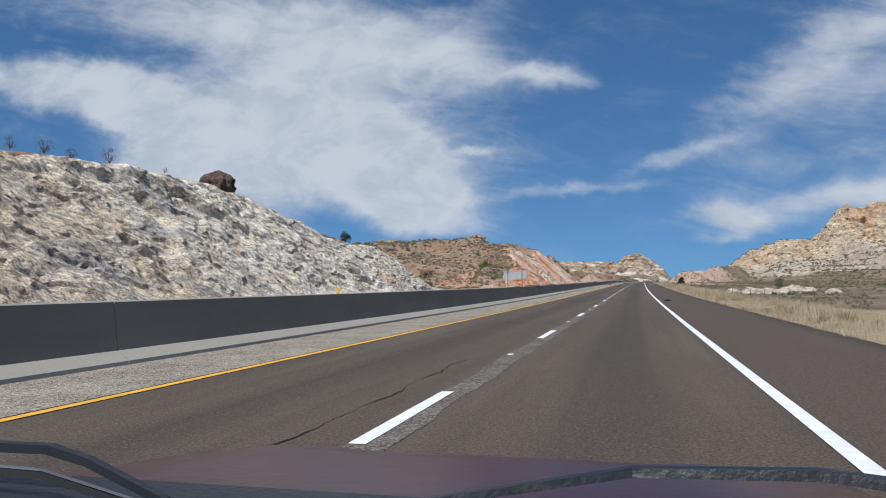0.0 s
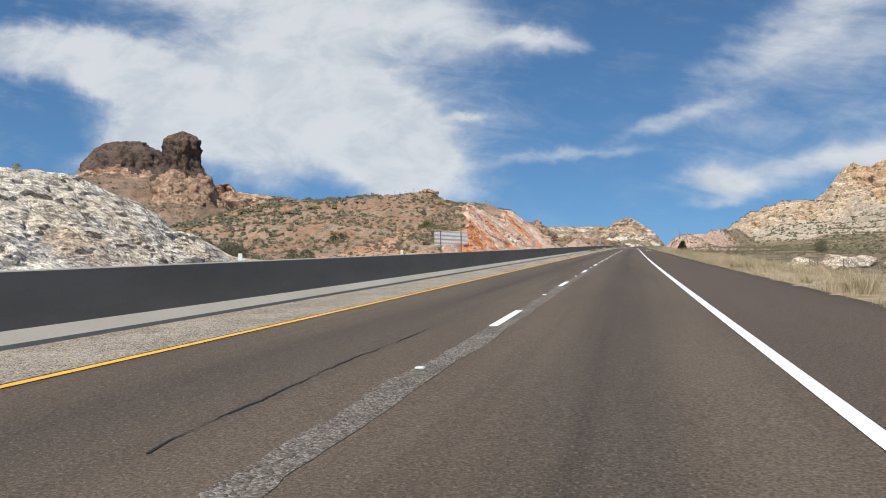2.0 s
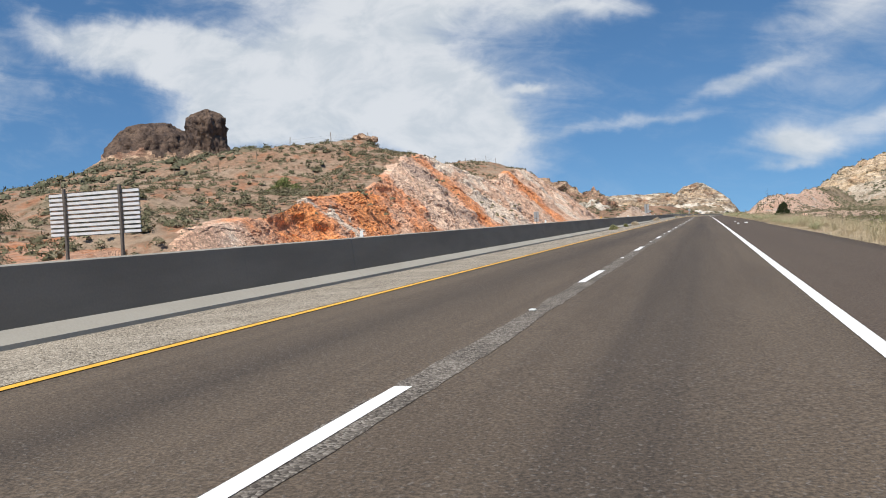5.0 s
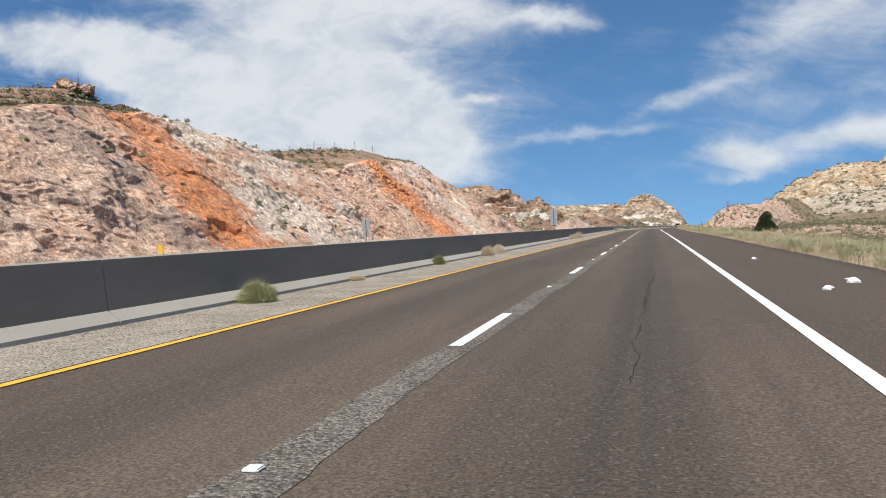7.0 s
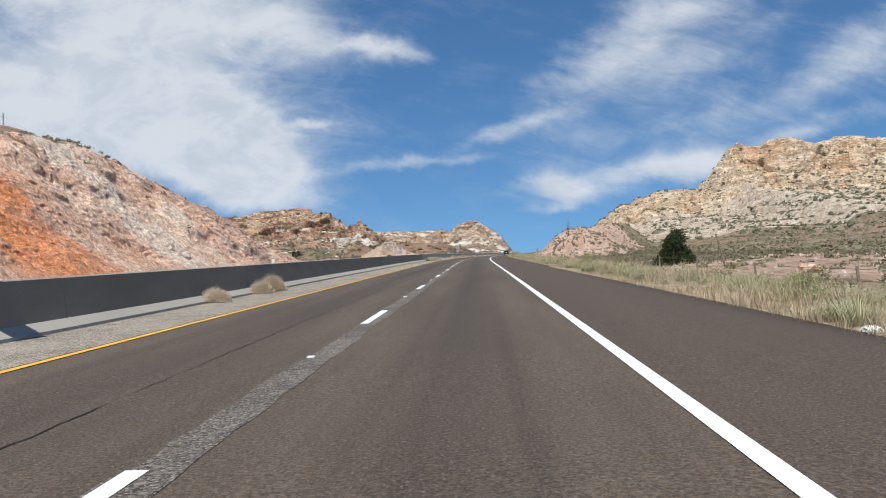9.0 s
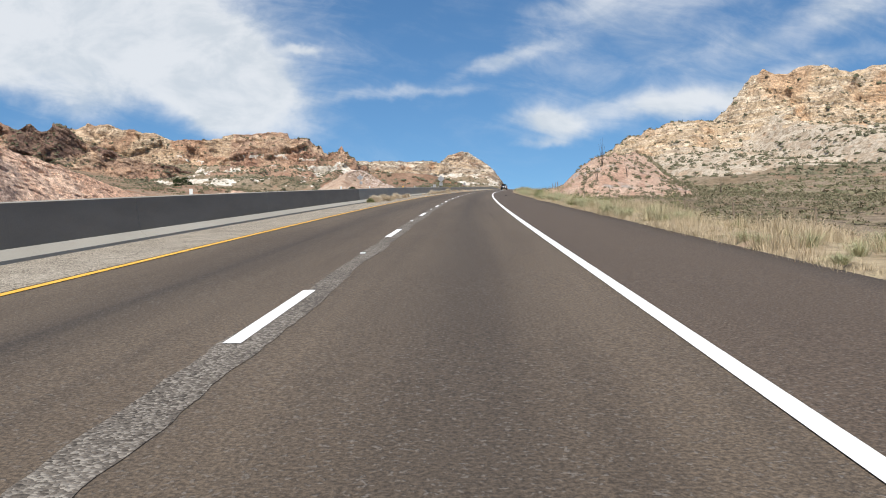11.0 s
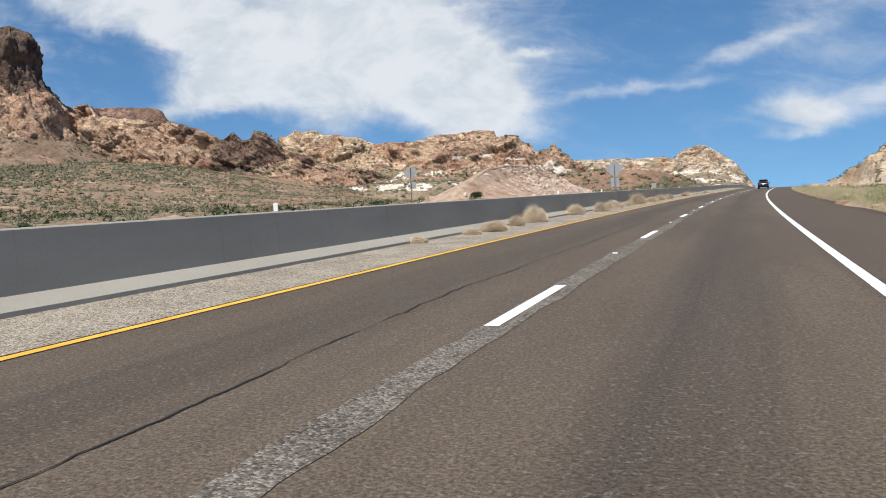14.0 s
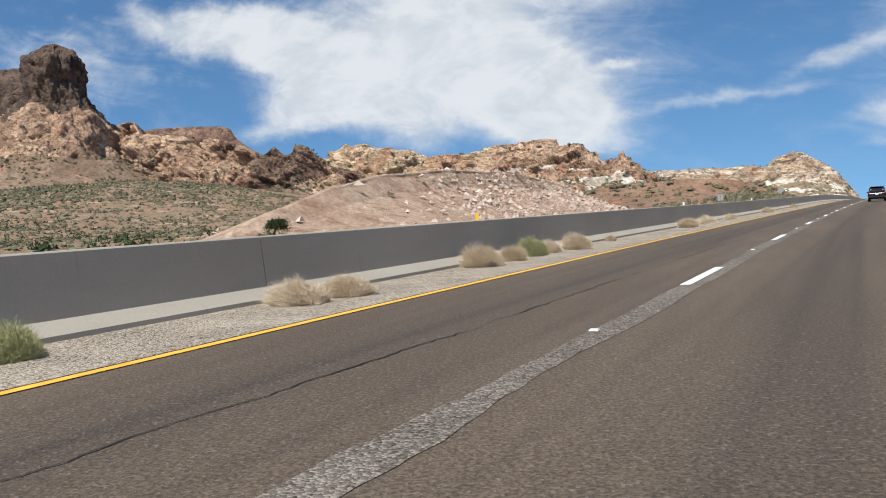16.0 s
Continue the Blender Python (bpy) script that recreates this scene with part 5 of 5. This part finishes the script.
bush("sage_bush", 8.4 + 2.6, 372.0, 1.0, 0.8, 60, "green_weed", "bright green bush at the road edge", False)
bush("sage_bush", 9.2 + 2.3, 300.0, 1.2, 0.8, 60, "green_weed", "grey-green sage bush at the road edge", False)


for k, (x, y, wd, ht) in enumerate(((-38.2, 43.4, 1.0, 0.9), (-38.0, 46.2, 1.5, 1.15), (-38.6, 49.6, 1.2, 0.9), (-38.2, 53.4, 1.5, 1.25), (-38.0, 60.5, 0.9, 0.5), (-37.8, 66.0, 0.7, 0.5))):
    bush("twiggy_shrub", x, y, wd, ht, 9, "dark_scrub", "thin twiggy grey shrub on the crest of the white cut").location.z = float(lip(y)) + 0.55


def ocotillo(x, y, high, stems, seed):
    """Tall thin wands that fan out from one root."""
    r = np.random.RandomState(seed)
    top = tagged(new("ocotillo"), "tall bare ocotillo wands standing in the scrub", "desert plant", "ocotillos")
    top.location = (x, y, float(land(np.array([x]), np.array([y]))[0]) - 0.1)
    for k in range(stems):
        a, ln, le = r.uniform(0, 6.28), high * r.uniform(0.6, 1.0), r.uniform(0.05, 0.22)
        h = np.linspace(0, 1, 7)
        bowed = le * ln * h ** 1.6
        rings = []
        for t, o in zip(h, bowed):
            c = np.array([math.cos(a) * (0.1 + o), math.sin(a) * (0.1 + o), t * ln])
            w = 0.034 * (1 - 0.7 * t)
            rings.append([c + np.array([math.cos(q) * w, math.sin(q) * w, 0]) for q in (0, 2.09, 4.19)])
        v = np.array(rings).reshape(-1, 3)
        f = [(3 * i + j, 3 * i + (j + 1) % 3, 3 * i + 3 + (j + 1) % 3, 3 * i + 3 + j) for i in range(6) for j in range(3)]
        part("wand", mesh_of("wand", v, f, M["bark"], False), top)


for x, y, high, stems, seed in ((27.3, 431.0, 5.0, 7, 1), (25.2, 424.0, 3.2, 6, 2), (30.5, 427.0, 2.6, 6, 3), (33.0, 405.0, 2.8, 5, 4), (43.0, 421.0, 3.2, 6, 5)):
    ocotillo(x, y, high, stems, seed)


# ---- signs ----
def tube(name, r, h, at, mat, seg=8):
    bm = bmesh.new()
    bmesh.ops.create_cone(bm, cap_ends=True, segments=seg, radius1=r, radius2=r, depth=h, matrix=Matrix.Translation((at[0], at[1], at[2] + h / 2)))
    return bm_mesh(name, bm, mat)


def ribbed_sign():
    top = tagged(new("guide_sign"), "wide ribbed aluminium sign back on two posts", "road sign")
    top.location = (-22.9, 166.4, float(rz(166.4)) + 0.1)
    for k in range(10):
        part("rib_panel", box_mesh("rib_panel", (5.1, 0.06, 0.185), (0, 0, 1.62 + 0.2 * k), M["sign_panel"], 0.03), top)
    for dx in (-1.55, 1.55):
        part("post", box_mesh("post", (0.13, 0.13, 3.9), (dx, -0.11, 1.75), M["post_steel"], 0.015), top, "dark steel post")
    return top


ribbed_sign()


def plate_sign(s, y, plates, post_top, label, z0=0.0, wide=0.05):
    top = tagged(new("road_sign"), label, "road sign")
    top.location = (s + float(rx(y)), y, float(rz(y)))
    part("post", box_mesh("post", (wide, wide, post_top - z0), (0, -0.05, (post_top + z0) / 2), M["post_steel"], 0.006), top, "dark square steel post")
    for (w, h, z, turn, off) in plates:
        me = box_mesh("plate", (w, 0.012, h), (0, 0, 0), M["sign_metal"], 0.004, 1)
        me.transform(Matrix.Translation((off, 0, z)) @ Matrix.Rotation(radians(turn), 4, "Y"))
        plate = part("plate", me, top, "bare grey aluminium back")
        part("sticker", box_mesh("sticker", (0.05, 0.004, 0.05), (off + (0.0 if turn else w * 0.4) + (0.55 if turn else 0), -0.009, z - (0 if turn else h * 0.42)), M["sign_white"]), plate, "small white sticker")
    part("clamp", box_mesh("clamp", (0.16, 0.30, 0.12), (0, 0.05, max(z0, 0.0) + 0.05), M["post_steel"], 0.01), top)
    return top


plate_sign(-6.22, 444.5, [(0.92, 0.92, 2.56, 45, 0), (0.60, 0.60, 1.62, 0, 0)], 2.85, "grey back of a diamond warning sign mounted on the barrier", 1.05)
plate_sign(-6.22, 261.1, [(0.66, 0.74, 2.42, 0, 0), (0.62, 0.62, 1.73, 0, 0)], 2.78, "grey backs of two stacked signs mounted on the barrier", 1.05)
plate_sign(-20.5, 442.6, [(0.80, 0.80, 2.95, 45, 0), (0.50, 0.52, 2.0, 0, 0.14)], 3.3, "grey backs of stacked signs beside the far carriageway", 0.0)
plate_sign(-21.5 - float(rx(260.5)), 260.5, [(0.80, 1.05, 2.1, 0, 0), (0.70, 0.5, 1.25, 0, 0)], 2.6, "grey backs of stacked signs below the red cut", 0.0)
plate_sign(-20.6, 640.0, [(1.1, 1.1, 3.1, 45, 0)], 3.4, "grey back of a diamond sign near the crest", 0.0)

plate_sign(-7.1 - float(rx(640.0)), 640.0, [(1.3, 1.5, 2.3, 0, 0)], 3.0, "pale back of a square sign beside the far carriageway", 0.0)

# reflective tabs on the barrier
for k, y in enumerate((22.0, 46.5, 71.2, 83.6, 108.0, 132.4, 156.8, 181.2, 205.6, 230.0, 254.4, 280.0, 304.0, 328.0, 353.6, 366.0, 390.4, 403.2, 427.6, 439.4, 464.0, 488.0, 512.0)):
    top = tagged(new("reflector_tab"), "small upright reflector tab on the barrier top", "reflector", "reflectors on the barrier")
    top.location = (-6.22 + float(rx(y)), y, float(rz(y)) + 1.04)
    part("tab", box_mesh("tab", (0.10, 0.02, 0.17), (0, 0, 0.085), M["reflector" if k % 4 else "amber"], 0.006), top)
    part("foot_plate", box_mesh("foot_plate", (0.12, 0.08, 0.012), (0, 0, 0.006), M["sign_metal"]), top)

# raised markers in the gaps of the lane line
for k in range(-2, 54):
    y = 6.85 + 12.19 * k + 7.9
    ob = new("lane_marker", box_mesh("lane_marker", (0.10, 0.10, 0.022), (0, 0, 0), M["reflector"], 0.008))
    ob.location = (float(rx(y)) - 0.02, y, float(rz(y)) + 0.014)
    tagged(ob, "small square raised reflector in the worn strip", "road marker", "raised lane markers")


# cracks in the asphalt
def crack(pts, wide, wander, seed):
    p = np.array(pts, float)
    y = np.arange(p[0, 1], p[-1, 1], 0.12) if p[-1, 1] - p[0, 1] > 1.5 else None
    if y is None:
        sx = np.arange(p[0, 0], p[-1, 0], 0.1)
        y = np.interp(sx, p[:, 0], p[:, 1]) + (fbm(sx * 2.2, sx * 0 + seed, sx * 0, 4, 0.6) - 0.5) * wander
        w = wide * np.clip(fbm(sx * 3, sx * 0 + seed + 5, sx * 0, 3) * 2.4 - 0.5, 0.1, 1.4)
        a = np.stack([sx + rx(y), y - w, rz(y) + 0.0075], -1)
        b = np.stack([sx + rx(y), y + w, rz(y) + 0.0075], -1)
    else:
        sx = np.interp(y, p[:, 1], p[:, 0]) + (fbm(y * 0.22, y * 0 + seed, y * 0, 7, 0.66) - 0.5) * wander + (fbm(y * 2.1, y * 0 + seed + 2, y * 0, 3, 0.8) - 0.5) * 0.16 + (vnoise(y * 7.7, y * 0 + seed, y * 0) - 0.5) * 0.035
        w = wide * np.clip(fbm(y * 1.3, y * 0 + seed + 5, y * 0, 3) * 2.6 - 0.55, 0.06, 1.5)
        a = np.stack([sx - w + rx(y), y, rz(y) + 0.0075], -1)
        b = np.stack([sx + w + rx(y), y, rz(y) + 0.0075], -1)
    v = np.stack([a, b], 1)
    ob = new("asphalt_crack", mesh_of("asphalt_crack", v.reshape(-1, 3), grid_faces(len(v), 2), M["crack"]))
    tagged(ob, "thin dark ragged crack in the asphalt", "crack", "asphalt cracks", "structure")


CRACKS = [[(-0.65, 3.0), (-0.6, 14.0)], [(-1.2, 40.0), (-0.9, 50.0)], [(-0.9, 60), (-1.0, 68)], [(1.15, 104.0), (0.95, 128.0)], [(1.2, 168.0), (1.46, 196.0)],
          [(1.85, 200.0), (2.1, 214.0)], [(-0.9, 225.0), (-0.85, 232.0), (-1.2, 240.0), (-1.3, 272.0), (-1.5, 278.0), (-1.1, 286.0), (-0.9, 300.0)],
          [(-1.1, 345.0), (-1.3, 357.0), (-1.4, 364.0), (-0.8, 372.0), (-0.75, 380.0), (-0.85, 388.0), (-1.2, 400.0), (-1.1, 407.0), (-0.85, 424.0)], [(-1.0, 430), (-0.8, 447)], [(-1.5, 448.0), (-1.0, 472.0)], [(0.30, 418.0), (0.36, 446.0)]]
for k, pts in enumerate(CRACKS):
    crack(pts, 0.010 if pts[0][0] < 0 else 0.006, 0.30, k * 3.1)
for k, (y, s0, s1) in enumerate(((457.3, -3.5, 0.6), (232.3, -3.4, 1.9), (381.0, -3.0, 0.2), (250.5, -3.5, -0.5), (120.0, -3.2, -1.0))):
    crack([(s0, y), (s1, y + 0.2)], 0.008, 0.3, 40 + k)

# debris on the shoulder
def lump(name, s, y, size, mat, label, cat, seed):
    bm = bmesh.new()
    bmesh.ops.create_icosphere(bm, subdivisions=2, radius=1)
    for vt in bm.verts:
        n = noise.noise(vt.co * 1.3 + Vector((seed, 0, 0)))
        vt.co = Vector((vt.co.x * size[0], vt.co.y * size[1], max(vt.co.z, -0.6) * size[2])) * (1 + 0.55 * n)
    ob = new(name, bm_mesh(name, bm, M[mat]))
    ob.location = (s + float(rx(y)), y, float(rz(y)) + size[2] * 0.5)
    return tagged(ob, label, cat)


lump("tyre_scrap", 4.28, 55.6, (0.20, 0.14, 0.09), "rubber", "black scrap of tyre rubber on the shoulder", "debris", 1.0)
lump("pale_stone", 4.9, 208.0, (0.08, 0.07, 0.06), "sign_white", "pale stone lying on the asphalt shoulder", "stone", 2.0)
lump("pale_stone", 5.6, 209.4, (0.13, 0.09, 0.07), "sign_white", "pale stone lying on the asphalt shoulder", "stone", 3.0)
lump("pale_stone", 5.05, 219.0, (0.07, 0.07, 0.05), "sign_white", "pale stone lying on the asphalt shoulder", "stone", 4.0)
lump("tyre_scrap", 5.12, 390.6, (0.13, 0.07, 0.04), "rubber", "flat brown-black scrap on the shoulder", "debris", 5.0)
lump("pale_stone", 7.15, 259.3, (0.14, 0.10, 0.05), "sign_white", "white plastic scrap at the road edge", "debris", 6.0)
for k, (s, y, r) in enumerate(((16.5, 128, 1.0), (19, 126, 1.4), (22, 130, 1.2), (25, 127, 1.6), (28, 131, 1.3), (18, 122, 0.9), (23, 123, 1.1), (31, 128, 1.0))):
    lump("white_boulder", s, y, (r, r * 0.8, r * 0.55), "white_rock", "rough whitish boulder in a low heap beside the road", "boulder", 8.0 + k).location.z -= 0.9
lump("orange_boulder", 19.3, 290.0, (0.5, 0.4, 0.35), "red_rock", "orange rock sticking out of the scrub", "boulder", 20.0).location.z -= 0.6
for k, (dx, dy, r) in enumerate(((0, 0, 1.0), (-1.6, 0.8, 0.8), (1.5, 0.6, 0.7), (0.4, 1.6, 0.8))):
    lump("hilltop_rock", -50.6 + dx, 255.0 + dy, (r * 1.2, r, r * 0.9), "butte_base", "brown rock outcrop on top of the red hill", "rock", 21.0 + 2 * k).location.z = float(land(np.array([-50.6 + dx]), np.array([255.0 + dy]))[0]) + 0.05 * r

# ---- fences ----
def fence(name, line, step, label, high=1.25, seed=1):
    top = tagged(new(name), label, "fence", kind="")
    r = np.random.RandomState(seed)
    p = np.array(line, float)
    q = np.arange(p[0, 1], p[-1, 1], step)
    xs = np.interp(q, p[:, 1], p[:, 0])
    zs = land(xs, q)
    me = tube("post", 0.045, high + 0.3, (0, 0, -0.3), M["wood_post"], 6)
    tips = []
    for x, y, z in zip(xs, q, zs):
        ob = part("post", me, top)
        ob.matrix_basis = pose(x, y, z, r.uniform(-5, 5), r.uniform(-5, 5), 0)
        tips.append((x, y, z))
    tips = np.array(tips)
    for h in (0.45, 0.8, 1.15):
        a = tips + np.array([0, 0, h])
        v = np.concatenate([a + np.array([0, 0, 0.006]), a - np.array([0, 0, 0.006])], 1).reshape(-1, 3)
        part("wire", mesh_of("wire", v, grid_faces(len(a), 2), M["post_steel"]), top)
    return top


fence("wire_fence", [(13.6, 60), (14.4, 133), (15.2, 236), (16.0, 320), (19.0, 420), (26, 520)], 8.5, "thin wooden-post wire fence in the grass beside the road", seed=3)
fence("wire_fence", [(-41.0, -20), (-42, 60), (-40, 95), (-46, 118)], 7.0, "wire fence along the top of the white cut", 1.5, 4)
fence("wire_fence", [(-58, 200), (-54, 240), (-46, 262), (-46, 300), (-44, 345)], 8.0, "wire fence along the top of the red hill", 1.6, 5)
ob = new("leaning_pole", tube("leaning_pole", 0.06, 2.6, (0, 0, -0.3), M["wood_post"], 7))
ob.matrix_world = pose(20.6, 300.0, float(land(np.array([20.6]), np.array([300.0]))[0]), 0, -14, 0)
tagged(ob, "pale weathered wooden pole leaning in the grass", "pole")
ob = new("wooden_post", tube("wooden_post", 0.07, 1.4, (0, 0, -0.3), M["wood_post"], 7))
ob.matrix_world = pose(12.8 + 3.4, 384.0, float(land(np.array([16.2]), np.array([384.0]))[0]), 0, 0, 0)
tagged(ob, "pale wooden post standing in the grass", "post")


# ---- vehicle ahead ----
def section(y, prof):
    return [(x, y, z) for x, z in prof]


def loft(name, rings, mat, smooth_it=True, close=True):
    n = len(rings[0])
    v = [p for r in rings for p in r]
    f = [(i * n + j, i * n + (j + 1) % n, (i + 1) * n + (j + 1) % n, (i + 1) * n + j) for i in range(len(rings) - 1) for j in range(n)]
    if close:
        f += [tuple(range(n))[::-1], tuple(range((len(rings) - 1) * n, len(rings) * n))]
    return mesh_of(name, v, f, mat, not smooth_it)


def rounded(w, z0, z1, r, lean=0.0):
    pts = []
    for cx, cz, a0 in ((w - r, z1 - r, 0), (-w + r, z1 - r, 90), (-w + r, z0 + r, 180), (w - r, z0 + r, 270)):
        for k in range(4):
            a = radians(a0 + 30 * k)
            x, z = cx + r * math.cos(a), cz + r * math.sin(a)
            pts.append((x * (1 - lean * (z - z0)), z))
    return pts


def wheel(top, x, y, r=0.36):
    tyre = bmesh.new()
    rot = Matrix.Rotation(radians(90), 4, "Y")
    bmesh.ops.create_cone(tyre, cap_ends=True, segments=28, radius1=r, radius2=r, depth=0.23, matrix=rot)
    bmesh.ops.bevel(tyre, geom=[e for e in tyre.edges if len(e.link_faces) == 2 and e.calc_face_angle() > 1], offset=0.04, segments=3, affect="EDGES")
    hub = part("wheel", bm_mesh("tyre", tyre, M["rubber"], True), top)
    hub.location = (x, y, r)
    rim = bmesh.new()
    bmesh.ops.create_cone(rim, cap_ends=True, segments=20, radius1=r * 0.62, radius2=r * 0.55, depth=0.245, matrix=rot)
    part("rim", bm_mesh("rim", rim, M["rim_metal"]), hub)


def suv():
    top = tagged(new("suv"), "black sport utility vehicle seen from behind on the lane", "car")
    y = 551.0
    dy = (float(rx(y + 1)) - float(rx(y - 1))) / 2
    top.matrix_world = pose(float(rx(y)) + 1.9, y, float(rz(y)) + 0.0, 0, 0, -math.degrees(math.atan(dy)))
    low = [section(-2.25, rounded(0.86, 0.42, 0.95, 0.14)), section(-2.1, rounded(0.93, 0.34, 1.08, 0.12)), section(-1.2, rounded(0.95, 0.28, 1.10, 0.1)),
           section(1.0, rounded(0.95, 0.28, 1.08, 0.1)), section(2.0, rounded(0.92, 0.30, 0.98, 0.12)), section(2.3, rounded(0.80, 0.40, 0.85, 0.14))]
    part("body", loft("body", low, M["car_black"]), top)
    cabin = [section(-2.12, rounded(0.80, 1.02, 1.30, 0.1, 0.1)), section(-1.80, rounded(0.84, 1.0, 1.70, 0.14, 0.16)), section(-0.6, rounded(0.86, 1.0, 1.76, 0.14, 0.16)),
             section(0.5, rounded(0.86, 1.0, 1.70, 0.14, 0.16)), section(1.2, rounded(0.84, 1.0, 1.12, 0.05, 0.1))]
    part("cabin", loft("cabin", cabin, M["car_black"]), top)
    me = box_mesh("rear_window", (1.18, 0.03, 0.40), (0, 0, 0), M["glass_dark"], 0.01)
    me.transform(Matrix.Translation((0, -1.99, 1.46)) @ Matrix.Rotation(radians(-38), 4, "X"))
    part("rear_window", me, top, "dark tinted rear window")
    for sx in (-1, 1):
        part("side_window", box_mesh("side_window", (0.03, 2.2, 0.34), (sx * 0.78, -0.6, 1.38), M["glass_dark"], 0.01), top)
        part("tail_light", box_mesh("tail_light", (0.16, 0.10, 0.34), (sx * 0.80, -2.16, 1.02), M["tail_red"], 0.03), top, "red tail light")
        part("mirror", box_mesh("mirror", (0.20, 0.10, 0.15), (sx * 1.03, 0.75, 1.10), M["car_black"], 0.03), top)
        for yy in (-1.35, 1.40):
            wheel(top, sx * 0.83, yy)
    part("bumper", box_mesh("bumper", (1.74, 0.20, 0.26), (0, -2.24, 0.56), M["rubber"], 0.05), top, "dark plastic rear bumper")
    part("number_plate", box_mesh("number_plate", (0.32, 0.02, 0.16), (0, -2.25, 0.86), M["sign_white"], 0.004), top, "white number plate")
    part("spoiler", box_mesh("spoiler", (1.2, 0.28, 0.05), (0, -1.92, 1.73), M["car_black"], 0.02), top)
    for sx in (-1, 1):
        part("roof_rail", box_mesh("roof_rail", (0.04, 1.7, 0.05), (sx * 0.62, -0.7, 1.79), M["rim_metal"], 0.015), top)


suv()


# ---- car that carries the camera, at the start of the way ----
M["car_red"] = plain("car_red", (0.045, 0.010, 0.010), 0.30, 0.0, 0.08, 2, 0.25)
M["dash_black"] = plain("dash_black", (0.018, 0.019, 0.022), 0.75, 0, 0.1, 20)
M["wiper_black"] = plain("wiper_black", (0.014, 0.015, 0.016), 0.4, 0, 0.1, 10)


def bar(name, pts, w, h, mat):
    """A flat bar of changing size along a line."""
    rings = []
    for k, (x, y, z) in enumerate(pts):
        f = 1 - 0.35 * k / (len(pts) - 1)
        rings.append([(x, y - w * f, z - h * f), (x, y + w * f, z - h * f), (x, y + w * f * 0.6, z + h * f), (x, y - w * f * 0.6, z + h * f)])
    return loft(name, rings, mat, False)


def own_car():
    top = tagged(new("car"), "dark red car with glossy bonnet, black wipers and dashboard", "car")
    top.location = (1.80, 1.10, 0.0)
    low = [section(-2.3, rounded(0.80, 0.35, 0.78, 0.12)), section(-2.0, rounded(0.90, 0.26, 0.82, 0.10)), section(0.2, rounded(0.92, 0.24, 0.80, 0.10)),
           section(1.1, rounded(0.92, 0.24, 0.84, 0.10)), section(2.0, rounded(0.90, 0.24, 0.78, 0.10)), section(2.35, rounded(0.78, 0.30, 0.66, 0.12))]
    part("body", loft("body", low, M["car_red"]), top)
    xs, ys = np.linspace(-0.86, 0.86, 25), np.linspace(1.10, 2.36, 22)
    X, Y = np.meshgrid(xs, ys, indexing="ij")
    Z = np.interp(Y, [1.10, 1.35, 1.7, 2.1, 2.36], [0.925, 0.908, 0.865, 0.78, 0.65]) - 0.05 * (X / 0.86) ** 4 + 0.012 * np.exp(-((np.abs(X) - 0.5) / 0.08) ** 2)
    v = np.concatenate([np.stack([X, Y, Z], -1).reshape(-1, 3), np.stack([X, Y, Z - 0.03], -1).reshape(-1, 3)])
    f = grid_faces(25, 22)
    part("bonnet", mesh_of("bonnet", v, np.concatenate([f[:, ::-1], f + 550]), M["car_red"]), top, "glossy dark red bonnet")
    part("cowl_panel", box_mesh("cowl_panel", (1.66, 0.17, 0.05), (0, 1.02, 0.915), M["wiper_black"], 0.012), top, "black plastic cowl panel")
    rings = [section(y, [(-0.72, 0.78), (0.72, 0.78), (0.72, z - 0.03), (0.66, z), (-0.66, z), (-0.72, z - 0.03)]) for y, z in ((0.30, 0.90), (0.42, 0.945), (0.7, 0.955), (0.93, 0.94))]
    part("dashboard", loft("dashboard", rings, M["dash_black"], False), top, "matt black dashboard top")
    for side, arm, blade in ((0, [(-0.75, 1.02, 1.000), (-0.52, 1.0, 1.005), (-0.42, 0.96, 1.0), (-0.24, 0.88, 0.975)], [(-0.80, 0.99, 0.975), (-0.5, 0.965, 0.975), (-0.27, 0.90, 0.955)]),
                             (1, [(0.74, 1.0, 1.005), (0.56, 1.01, 1.02), (0.34, 1.0, 1.015), (0.10, 0.92, 0.985)], [(0.74, 0.965, 0.985), (0.45, 0.96, 0.99), (0.16, 0.90, 0.97)])):
        wp = part("wiper", bar("wiper", arm, 0.016, 0.007, M["wiper_black"]), top, "black windscreen wiper")
        part("wiper_blade", bar("wiper_blade", blade, 0.012, 0.006, M["rubber"]), wp)
        part("rail", bar("rail", [(x, y - 0.004, z + 0.008) for x, y, z in blade], 0.003, 0.002, M["rim_metal"]), wp, "bright steel rail")
    for sx in (-1, 1):
        for yy in (-1.35, 1.35):
            wheel(top, sx * 0.82, yy, 0.33)


own_car()
